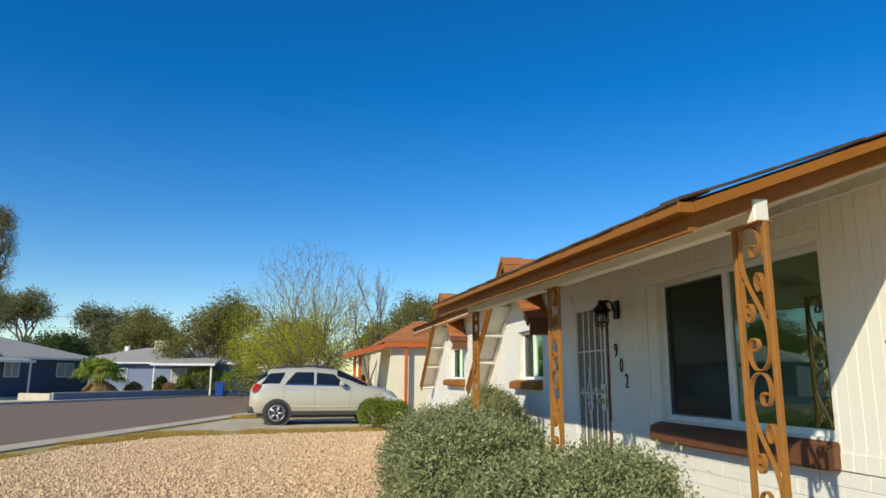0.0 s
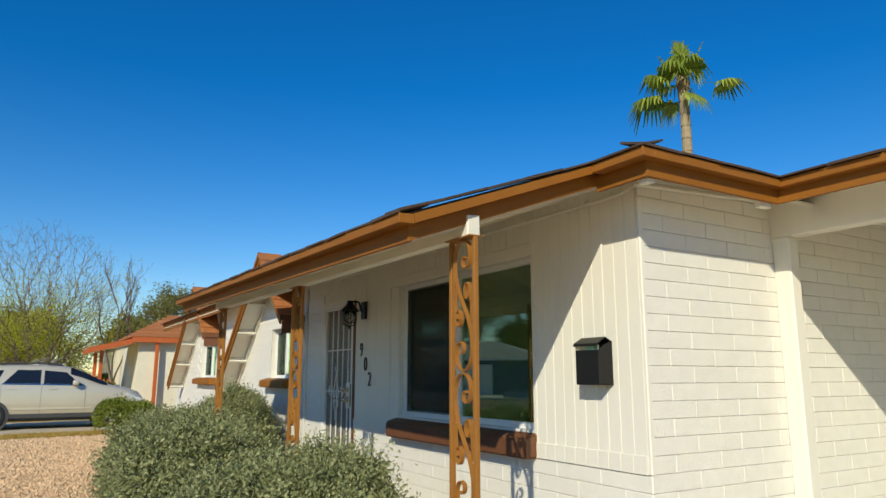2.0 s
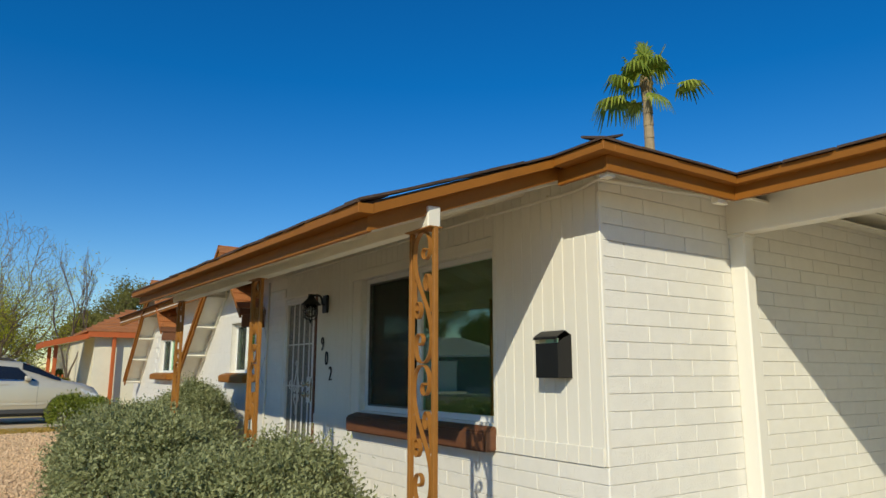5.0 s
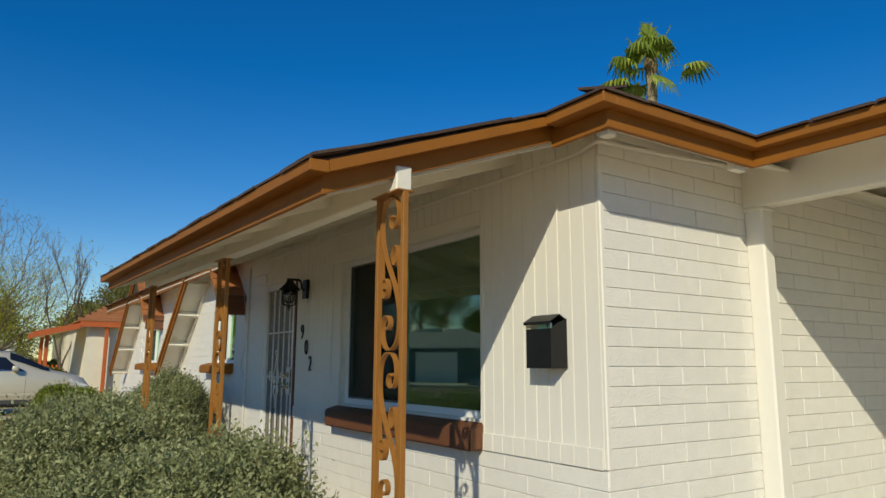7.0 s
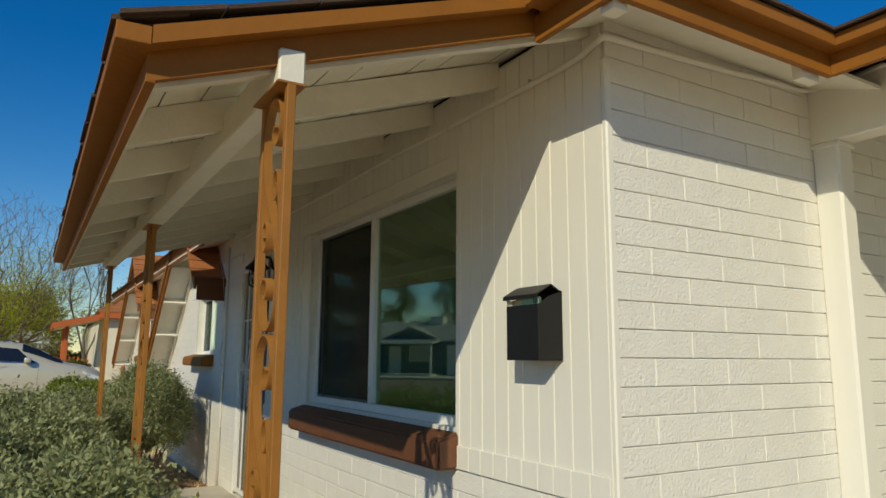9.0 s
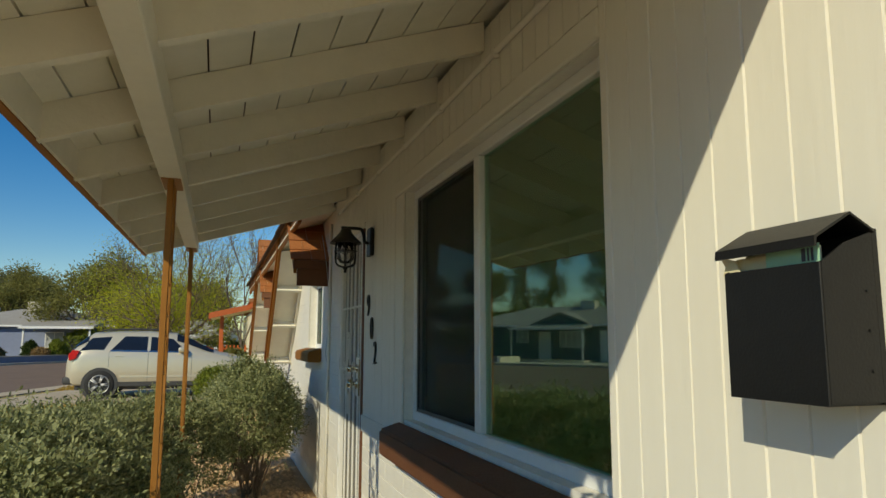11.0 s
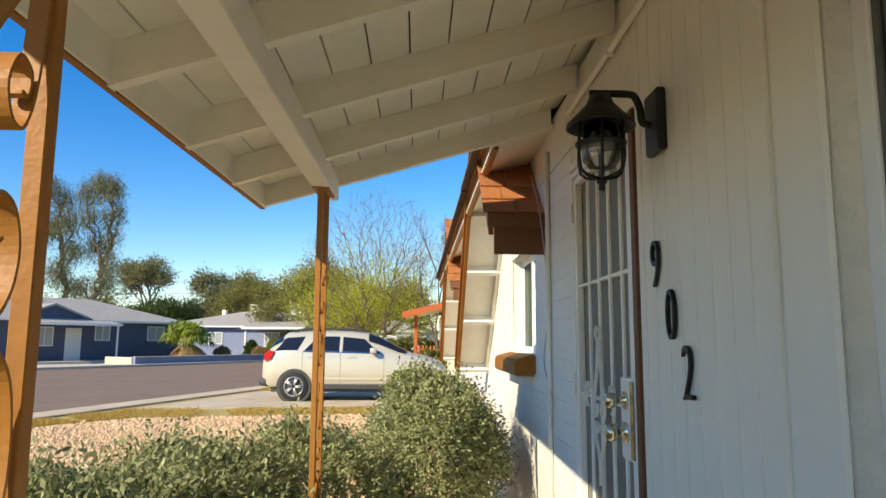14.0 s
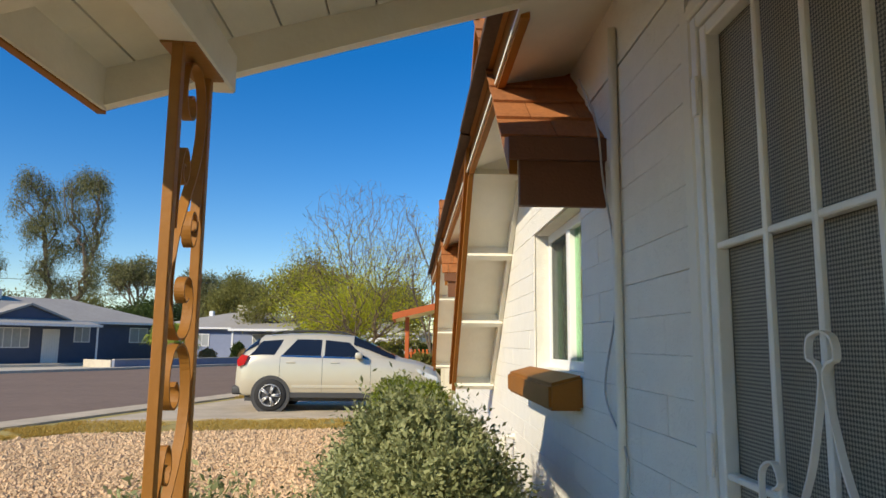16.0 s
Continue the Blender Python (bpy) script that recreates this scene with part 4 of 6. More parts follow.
for z, r in ((1.285, 0.026), (1.18, 0.03)):
    part("knob", lathe(bmesh.new(), [(r * 1.15, 0), (r * 1.15, -0.006), (r * 0.5, -0.01), (r * 0.5, -0.03), (r * 0.9, -0.036), (r, -0.05), (r * 0.85, -0.066), (r * 0.3, -0.07)], (dx - 0.02, dy0 + 0.105, z), "x", 20), M_BRASS, door, smooth=True)
for z in (0.5, 1.25, 2.02):
    part("hinge", boxes((dx - 0.026, dx - 0.019, dy1 - 0.036, dy1 - 0.012, z, z + 0.09), bevel=0.002), M_WHITE_METAL, door)
part("door_trim", boxes((FX - 0.02, FX + 0.011, 7.737, 7.79, 0.0, 2.30), (WX - 0.008, WX + 0.011, 6.79, 7.735, 2.262, 2.30), bevel=0.005), M_BOARD, wall_far)

# ---- wall lantern ----
lx, ly = 3.085, 6.55
lamp = thing("wall_lantern", "black metal cage wall lantern with clear glass", "wall lamp", at=(WX, ly, 2.08))
part("back_plate", boxes((WX - 0.03, WX - 0.001, ly - 0.055, ly + 0.055, 2.030, 2.217), bevel=0.006), M_BLACK, lamp)
part("arm", tube(bmesh.new(), smooth_line([(WX - 0.03, ly, 2.115), (WX - 0.055, ly, 2.125), (WX - 0.06, ly, 2.165), (WX - 0.075, ly, 2.200), (WX - 0.10, ly, 2.210), (lx - 0.03, ly, 2.210)], 5), 0.011, 10), M_BLACK, lamp, smooth=True)
part("hood", lathe(bmesh.new(), [(0.012, 2.210), (0.03, 2.203), (0.042, 2.175), (0.07, 2.145), (0.098, 2.117), (0.102, 2.105), (0.096, 2.105), (0.06, 2.140), (0.03, 2.165)], (lx, ly, 0), "z", 28), M_BLACK, lamp, smooth=True)
M_CLEAR = glass_material("clear_lamp_glass", (0.92, 0.93, 0.92), 0.06)
g = part("glass", lathe(bmesh.new(), [(0.048, 2.110), (0.056, 2.055), (0.054, 2.005), (0.036, 1.980), (0.005, 1.974)], (lx, ly, 0), "z", 24), M_CLEAR, lamp, "clear ribbed glass jar", smooth=True)
g.visible_shadow = False
part("socket", lathe(bmesh.new(), [(0.02, 2.145), (0.02, 2.110), (0.014, 2.105)], (lx, ly, 0), "z", 12), M_BLACK, lamp)
part("bulb", lathe(bmesh.new(), [(0.01, 2.105), (0.022, 2.070), (0.024, 2.055), (0.015, 2.035), (0.003, 2.025)], (lx, ly, 0), "z", 14), M_CLEAR, lamp, smooth=True)
for k in range(6):
    a = math.tau * k / 6 + 0.3
    c, s = math.cos(a), math.sin(a)
    path = [(lx + c * r, ly + s * r, z) for r, z in ((0.068, 2.125), (0.072, 2.075), (0.074, 2.010), (0.068, 1.975), (0.05, 1.960), (0.02, 1.953), (0.0, 1.952))]
    part("cage_bar", tube(bmesh.new(), path, 0.005, 6), M_BLACK, lamp, smooth=True)
part("cage_ring", lathe(bmesh.new(), [(0.069, 2.059), (0.075, 2.059), (0.075, 2.053), (0.069, 2.053)], (lx, ly, 0), "z", 28), M_BLACK, lamp)
part("finial", lathe(bmesh.new(), [(0.004, 1.955), (0.014, 1.950), (0.016, 1.940), (0.008, 1.933), (0.011, 1.920), (0.002, 1.913)], (lx, ly, 0), "z", 14), M_BLACK, lamp, smooth=True)


# ---- house number ----
def numeral(ch, y, z, size):
    cu = bpy.data.curves.new("numeral", "FONT")
    cu.body, cu.size, cu.extrude, cu.bevel_depth, cu.align_x = ch, size * 1.4, 0.005, 0.0012, "CENTER"
    cu.offset = -0.0048
    tmp = new("numeral_curve", cu)
    bpy.context.view_layer.update()
    me = bpy.data.meshes.new_from_object(tmp.evaluated_get(bpy.context.evaluated_depsgraph_get()))
    bpy.data.objects.remove(tmp)
    m = Matrix(((0, 0, -1, WX - 0.009), (-0.72, 0, 0, y), (0, 1, 0, z), (0, 0, 0, 1)))
    me.transform(m)
    me.materials.clear()
    me.materials.append(M_BLACK)
    return tagged(new("house_number", me), "black metal house numeral %s on white boards" % {"9": "nine", "0": "zero", "2": "two"}[ch], "house number", "house numerals")


numeral("9", 6.61, 1.638, 0.15)
numeral("0", 6.50, 1.485, 0.15)
numeral("2", 6.395, 1.33, 0.15)

# ---- mailbox ----
mx, m0, m1, mz0, mz1 = 3.145, 2.935, 3.135, 1.38, 1.592
box_ob = thing("mailbox", "black metal wall mailbox stuffed with letters, lid ajar", "mailbox", at=(WX, 3.01, mz0))
part("front", boxes((mx, mx + 0.004, m0, m1, mz0, mz1), bevel=0.001), M_BLACK, box_ob)
for a, b in ((m0, m0 + 0.004), (m1 - 0.004, m1)):
    part("side", prism(bmesh.new(), [(mx + 0.004, mz0 + 0.004), (WX - 0.013, mz0 + 0.004), (WX - 0.013, mz1 + 0.05), (mx + 0.05, mz1 + 0.03), (mx + 0.004, mz1)], "y", a, b), M_BLACK, box_ob)
part("bottom", boxes((mx + 0.004, WX - 0.013, m0 + 0.004, m1 - 0.004, mz0, mz0 + 0.004)), M_BLACK, box_ob)
part("back", boxes((WX - 0.0125, WX - 0.002, m0, m1, mz0, mz1 + 0.055)), M_BLACK, box_ob)
bm = bmesh.new()
prism(bm, [(WX - 0.013, mz1 + 0.052), (WX - 0.06, mz1 + 0.078), (mx - 0.012, mz1 + 0.038), (mx - 0.014, mz1 + 0.022), (mx - 0.010, mz1 + 0.022), (mx - 0.008, mz1 + 0.035), (WX - 0.06, mz1 + 0.074), (WX - 0.013, mz1 + 0.048)], "y", m0 - 0.006, m1 + 0.006)
part("lid", bm, M_BLACK, box_ob, "bent black lid")
for yy in (0.05, 0.11, 0.17):
    part("rivet", lathe(bmesh.new(), [(0.003, -0.002), (0.002, 0)], (WX - 0.03, m0, mz0 + yy), "y", 8), M_BLACK, box_ob)
M_GREENPAPER = material("green_envelope", (0.36, 0.62, 0.42), 0.7, vary=0.04)
M_CREAMPAPER = material("cream_paper", (0.75, 0.66, 0.42), 0.7, vary=0.08)
M_INK = material("printed_ink", (0.08, 0.08, 0.09), 0.7, vary=0.1)
env = thing("envelope", "mint green printed envelope sticking out of the mailbox", "envelope", at=(mx + 0.02, 3.0, mz1))
part("paper", boxes((mx + 0.012, mx + 0.0135, m0 + 0.01, m0 + 0.115, mz0 + 0.15, mz1 + 0.03)), M_GREENPAPER, env)
for k, (a, b) in enumerate(((0.02, 0.024), (0.028, 0.031), (0.035, 0.042))):
    part("print", boxes((mx + 0.0108, mx + 0.0116, m0 + a, m0 + b, mz1 + 0.004, mz1 + 0.024)), M_INK, env)
let = thing("letters", "bundle of folded paper letters in the mailbox", "letters", at=(mx + 0.03, 3.06, mz1))
part("letter", boxes((mx + 0.02, mx + 0.026, m0 + 0.08, m1 - 0.008, mz0 + 0.1, mz1 + 0.024), bevel=0.001), M_CREAMPAPER, let)
part("letter", boxes((mx + 0.03, mx + 0.04, m0 + 0.03, m1 - 0.02, mz0 + 0.1, mz1 + 0.03), bevel=0.001), M_CREAMPAPER, let)
bm = bmesh.new()
prism(bm, [(m1 - 0.03, mz1 - 0.002), (m1 + 0.012, mz1 - 0.004), (m1 + 0.005, mz1 + 0.012), (m1 + 0.018, mz1 + 0.03), (m1 - 0.02, mz1 + 0.02)], "x", mx + 0.008, mx + 0.011)
part("letter", bm, M_CREAMPAPER, let, "crumpled yellowed paper corner")

# ---- conduit, drain and loose cable ----
con = thing("conduit", "cream painted conduit clipped along the wall top", "conduit", kind="structure", at=(WX, 5, 2.5))
zc = 2.55
bm = bmesh.new()
path = smooth_line([(WX - 0.012, 7.85, zc), (WX - 0.012, 6.8, zc + 0.004), (WX - 0.012, 5.5, zc - 0.004), (WX - 0.012, 4.2, zc + 0.003), (WX - 0.012, 2.95, zc - 0.01), (WX - 0.014, 2.72, zc + 0.012), (WX - 0.01, WY - 0.016, zc + 0.02), (3.4, WY - 0.014, zc + 0.028), (3.9, WY - 0.014, zc + 0.05), (4.3, WY - 0.014, zc + 0.072), (4.56, WY - 0.03, zc + 0.09), (4.56, 2.3, zc + 0.095)], 6)
part("pipe", tube(bm, path, 0.013, 8), M_BOARD, con, smooth=True)
for yy in (3.1, 3.75, 4.4, 5.05, 5.7, 6.35, 7.0, 7.7):
    part("clip", boxes((WX - 0.026, WX + 0.001, yy, yy + 0.02, zc - 0.02, zc + 0.018), bevel=0.003), M_BOARD, con)
pipe = thing("drain_pipe", "white painted vertical pipe beside the door", "pipe", kind="structure", at=(FX, 8.34, 1))
part("pipe", tube(bmesh.new(), [(FX - 0.016, 8.34, 0.0), (FX - 0.016, 8.34, 2.54)], 0.014, 10), M_BOARD, pipe, smooth=True)
cable = thing("cable", "thin loose grey cable hanging on the wall", "cable", at=(FX, 8.4, 2))
part("wire", tube(bmesh.new(), smooth_line([(FX - 0.06, 8.60, 2.47), (FX - 0.05, 8.42, 2.24), (FX - 0.02, 8.46, 2.06), (FX - 0.012, 8.38, 1.81), (FX - 0.01, 8.40, 1.61), (FX - 0.012, 8.52, 1.36), (FX - 0.012, 8.30, 1.18), (FX - 0.012, 8.36, 0.9), (FX - 0.012, 8.3, 0.5)], 6), 0.0035, 6), material("grey_cable", (0.45, 0.45, 0.44), 0.5), cable, smooth=True)
spig = thing("tap", "small white wall tap pipe near the shrub", "tap", at=(FX, 11.0, 0.6))
part("pipe", tube(bmesh.new(), [(FX, 10.6, 0.95), (FX - 0.07, 10.6, 0.95), (FX - 0.07, 10.6, 0.80)], 0.02, 8), M_BOARD, spig)
vent = thing("roof_vent", "brown round roof vent cap on the shingles", "roof vent", at=(5.6, 2.2, 2.9))
vz = ez + 0.022 + (5.6 - CX) * 0.215
part("cap", lathe(bmesh.new(), [(0.11, vz - 0.05), (0.11, vz + 0.05), (0.15, vz + 0.06), (0.15, vz + 0.09), (0.12, vz + 0.12), (0.06, vz + 0.135), (0.01, vz + 0.14)], (5.6, 1.9, 0), "z", 24), M_SHINGLE, vent, smooth=True)
# ---- parked car ----
M_CARPAINT = material("champagne_car_paint", (0.66, 0.60, 0.47), 0.28, metal=0.35, vary=0.03, scale=3, spec=0.6)
M_CARGLASS = material("dark_car_glass", (0.012, 0.014, 0.017), 0.04, vary=0.1, spec=0.9)
M_RUBBER = material("tyre_rubber", (0.018, 0.018, 0.019), 0.8, vary=0.2, scale=30)
M_PLASTIC = material("grey_plastic_cladding", (0.05, 0.05, 0.05), 0.6, vary=0.1)
M_ALLOY = material("silver_alloy", (0.50, 0.50, 0.50), 0.45, metal=0.7, vary=0.06)
M_TAIL = material("red_lamp_lens", (0.55, 0.012, 0.016), 0.12, vary=0.1)
M_HEAD = material("clear_lamp_lens", (0.60, 0.62, 0.64), 0.08, vary=0.15, scale=40)
M_CHROME = material("chrome", (0.75, 0.75, 0.74), 0.12, metal=1.0, vary=0.03)
# stations: x, sill z, half width, belt z, side top z, half width there, roof z
CAR = [(-0.84, .48, .66, .90, .94, .58, .96), (-0.78, .40, .82, 1.06, 1.12, .66, 1.15), (-0.62, .34, .89, 1.20, 1.33, .68, 1.38), (-0.25, .33, .92, 1.22, 1.60, .64, 1.68),
       (0.35, .32, .925, 1.21, 1.655, .64, 1.72), (1.1, .32, .925, 1.195, 1.65, .65, 1.725), (1.75, .32, .925, 1.18, 1.58, .65, 1.68), (2.15, .32, .925, 1.165, 1.42, .68, 1.53),
       (2.55, .32, .925, 1.14, 1.22, .74, 1.32), (2.88, .32, .925, 1.10, 1.135, .78, 1.17), (3.3, .33, .91, 1.02, 1.06, .72, 1.09), (3.62, .36, .85, .88, .94, .64, .97), (3.80, .40, .70, .66, .72, .55, .75)]


def car_row(x):
    for a, b in zip(CAR, CAR[1:]):
        if a[0] <= x <= b[0]:
            k = (x - a[0]) / (b[0] - a[0])
            return [p + (q - p) * k for p, q in zip(a, b)]
    return list(CAR[-1])


def car_section(x):
    _, s, w, b, t, wt, r = car_row(x)
    m = (s + b) / 2
    return [(w - 0.10, s), (w - 0.02, s + 0.05), (w, s + (b - s) * 0.42), (w - 0.012, m + (b - m) * 0.55), (w - 0.035, b), (wt + (w - 0.05 - wt) * 0.45, b + (t - b) * 0.52), (wt, t), (wt - 0.10, r - 0.012), (wt * 0.45, r + 0.008), (0, r + 0.012)]


def car_at(M):
    ob = thing("car", "champagne metallic family car parked on the driveway", "car", at=M.translation)
    def put(name, bm, mat, label="", smooth=False, parent=None):
        bmesh.ops.transform(bm, matrix=M, verts=bm.verts)
        return part(name, bm, mat, parent or ob, label, smooth)
    bm = bmesh.new()
    xs = sorted({c[0] for c in CAR} | {-0.45, 0.05, 0.7, 1.4, 1.95, 2.35, 2.7, 3.08, 3.45, 3.72})
    rings = []
    for x in xs:
        sec = car_section(x)
        rings.append([bm.verts.new((x, -y, z)) for y, z in sec] + [bm.verts.new((x, y, z)) for y, z in sec[-2::-1]])
    for a, b in zip(rings, rings[1:]):
        for k in range(len(a) - 1):
            bm.faces.new((a[k], a[k + 1], b[k + 1], b[k]))
        bm.faces.new((a[-1], a[0], b[0], b[-1]))
    bm.faces.new(rings[0])
    bm.faces.new(rings[-1][::-1])
    body = put("body", bm, M_CARPAINT, "champagne painted body", True)
    def side_patch(x0, x1, v0, v1, sgn, cut0=0.0, cut1=0.0, n=8):
        b2 = bmesh.new()
        rows = []
        for i in range(n + 1):
            row = []
            for v in (v0, (v0 + v1) / 2, v1):
                k = (v - v0) / (v1 - v0)
                x = (x0 + cut0 * k) + ((x1 + cut1 * k) - (x0 + cut0 * k)) * i / n
                _, s, w, b, t, wt, r = car_row(x)
                z = b + (t - b) * v
                ww = (w - 0.035) + ((wt + (w - 0.05 - wt) * 0.45) - (w - 0.035)) * min(v / 0.52, 1) if v < 0.52 else (wt + (w - 0.05 - wt) * 0.45) * (1 - (v - 0.52) / 0.48) + wt * (v - 0.52) / 0.48
                row.append(b2.verts.new((x, sgn * (ww + 0.006), z)))
            rows.append(row)
        for a, b in zip(rows, rows[1:]):
            for k in range(2):
                b2.faces.new((a[k], a[k + 1], b[k + 1], b[k]))
        return b2
    for sgn in (-1, 1):
        for x0, x1, c0, c1 in ((0.22, 1.08, 0.30, 0.0), (1.16, 2.12, 0.0, -0.42), (-0.52, 0.05, 0.22, 0.16)):
            put("side_window", side_patch(x0, x1, 0.06, 0.86, sgn, c0, c1), M_CARGLASS, "dark side window")
        for x0, x1, c0, c1 in ((0.20, 1.10, 0.30, 0.0), (1.13, 2.16, 0.0, -0.44)):
            b2 = side_patch(x0, x1, -0.02, 0.05, sgn)
            put("window_trim", b2, M_CHROME)
        for x in (0.18, 1.12, 2.2):
            b2 = bmesh.new()
            pts = [Vector((x, sgn * (p[0] + 0.001), p[1])) for p in car_section(x)[1:5]]
            tube(b2, pts, 0.004, 4)
            put("door_gap", b2, M_PLASTIC)
        for x in (0.42, 1.40):
            put("door_handle", box(bmesh.new(), x - 0.1, x + 0.1, sgn * 0.905 - 0.02, sgn * 0.905 + 0.02, 1.06, 1.095, 0.008), M_CARPAINT)
        put("rocker_trim", box(bmesh.new(), 0.42, 2.45, sgn * 0.89 - 0.03, sgn * 0.89 + 0.03, 0.30, 0.42, 0.012), M_PLASTIC, "grey lower cladding")
        put("door_moulding", box(bmesh.new(), 0.45, 2.4, sgn * 0.922 - 0.01, sgn * 0.922 + 0.01, 0.52, 0.58, 0.006), M_CARPAINT)
        put("mirror", box(bmesh.new(), 1.86, 2.02, sgn * 0.99 - 0.09, sgn * 0.99 + 0.09, 1.17, 1.31, 0.035, segments=2), M_CARPAINT, "wing mirror", True)
        put("roof_rail", tube(bmesh.new(), smooth_line([(-0.1, sgn * 0.58, 1.70), (0.1, sgn * 0.58, 1.765), (0.8, sgn * 0.58, 1.785), (1.4, sgn * 0.58, 1.77), (1.62, sgn * 0.58, 1.71)], 4), 0.018, 6), M_PLASTIC)
        put("tail_lamp", prism(bmesh.new(), [(-0.74, 0.98), (-0.60, 1.02), (-0.52, 1.22), (-0.66, 1.24), (-0.76, 1.12)], "y", sgn * 0.76, sgn * 0.925), M_TAIL, "red tail lamp")
        put("head_lamp", prism(bmesh.new(), [(3.30, 0.93), (3.70, 0.78), (3.70, 0.70), (3.55, 0.72), (3.36, 0.80)], "y", sgn * 0.62, sgn * 0.895), M_HEAD, "clear headlamp")
        put("indicator", prism(bmesh.new(), [(3.22, 0.96), (3.34, 0.93), (3.36, 0.84), (3.26, 0.88)], "y", sgn * 0.80, sgn * 0.915), M_HEAD)
        for x in (0.0, 2.857):
            put("wheel_arch", lathe(bmesh.new(), [(0.43, -0.012), (0.43, 0.012), (0.2, 0.012)], (x, sgn * 0.918, 0.36), "y", 32), M_PLASTIC, "dark wheel arch")
            tyre = put("wheel", lathe(bmesh.new(), [(0.24, -0.10), (0.33, -0.11), (0.357, -0.08), (0.36, 0.0), (0.357, 0.08), (0.33, 0.11), (0.24, 0.10)], (x, sgn * 0.845, 0.36), "y", 36, False), M_RUBBER, "black tyre", True)
            put("rim", lathe(bmesh.new(), [(0.242, sgn * -0.08), (0.242, sgn * 0.098), (0.226, sgn * 0.1), (0.212, sgn * 0.05), (0.205, 0)], (x, sgn * 0.868, 0.36), "y", 32, False), M_ALLOY, "silver alloy rim", True, tyre)
            put("rim_well", lathe(bmesh.new(), [(0.218, 0), (0.218, 0.01)], (x, sgn * 0.90 - 0.005, 0.36), "y", 32), M_PLASTIC, "", False, tyre)
            for k in range(5):
                for off in (-0.11, 0.11):
                    a = math.tau * k / 5 + off
                    c, s = math.cos(a), math.sin(a)
                    y0 = sgn * 0.962
                    b2 = tube(bmesh.new(), [(x + c * 0.04, y0 + sgn * 0.02, 0.36 + s * 0.04), (x + c * 0.13, y0 + sgn * 0.018, 0.36 + s * 0.13), (x + c * 0.224, y0 + sgn * 0.012, 0.36 + s * 0.224)], 0.022, 6, 0.017)
                    put("spoke", b2, M_ALLOY, "", True, tyre)
    # windscreen and rear window
    for xa, xb, nm in ((1.80, 2.74, "windscreen"), (-0.70, -0.34, "rear_window")):
        b2 = bmesh.new()
        rows = []
        for i in range(7):
            x = xa + (xb - xa) * i / 6
            sec = car_section(x)
            lo5, lo6 = sec[5], sec[6]
            pts = [((lo5[0] + lo6[0]) / 2 + 0.012, (lo5[1] + lo6[1]) / 2)] + [(y + 0.006, z + 0.008) for y, z in sec[6:-1]] + [sec[-1]]
            ring = [(-y, z + 0.008) for y, z in pts] + [(y, z + 0.008) for y, z in pts[-2::-1]]
            rows.append([b2.verts.new((x, y, z)) for y, z in ring])
        for a, b in zip(rows, rows[1:]):
            for k in range(len(a) - 1):
                b2.faces.new((a[k], a[k + 1], b[k + 1], b[k]))
        put(nm, b2, M_CARGLASS, "dark tinted %s" % nm.replace("_", " "))
    put("grille", box(bmesh.new(), 3.70, 3.80, -0.5, 0.5, 0.52, 0.70, 0.02), M_PLASTIC)
    put("rear_bumper", box(bmesh.new(), -0.88, -0.55, -0.84, 0.84, 0.36, 0.56, 0.05, segments=2), M_PLASTIC, "grey lower bumper", True)
    put("number_plate", box(bmesh.new(), -0.86, -0.84, -0.16, 0.16, 0.80, 0.95, 0.003), M_VINYL)
    put("underside", box(bmesh.new(), -0.6, 3.4, -0.75, 0.75, 0.22, 0.34), M_PLASTIC)
    return ob


car_at(pose(-0.47, 22.72, 0.0, 0, 0, 0))

# ---- blue wheeled bin ----
M_BIN = material("blue_bin_plastic", (0.01, 0.07, 0.33), 0.5, vary=0.12)
bin_ob = thing("wheeled_bin", "blue plastic wheeled bin at the kerb", "bin", at=(-5.3, 53.4, 0))
bm = bmesh.new()
lo = [bm.verts.new((-5.3 + a * 0.25, 53.4 + b * 0.28, 0.06)) for a, b in ((-1, -1), (1, -1), (1, 1), (-1, 1))]
hi = [bm.verts.new((-5.3 + a * 0.34, 53.4 + b * 0.38, 1.02)) for a, b in ((-1, -1), (1, -1), (1, 1), (-1, 1))]
for k in range(4):
    bm.faces.new((lo[k], lo[(k + 1) % 4], hi[(k + 1) % 4], hi[k]))
bm.faces.new(lo[::-1])
bm.faces.new(hi)
bmesh.ops.bevel(bm, geom=list(bm.edges), offset=0.03, segments=2, affect="EDGES")
part("tub", bm, M_BIN, bin_ob)
part("lid", boxes((-5.68, -4.92, 52.98, 53.82, 1.02, 1.10), bevel=0.03), M_BIN, bin_ob)
for s in (-0.3, 0.3):
    part("wheel", lathe(bmesh.new(), [(0.13, -0.03), (0.13, 0.03)], (-5.3 + s, 53.75, 0.13), "x", 16), M_RUBBER, bin_ob)

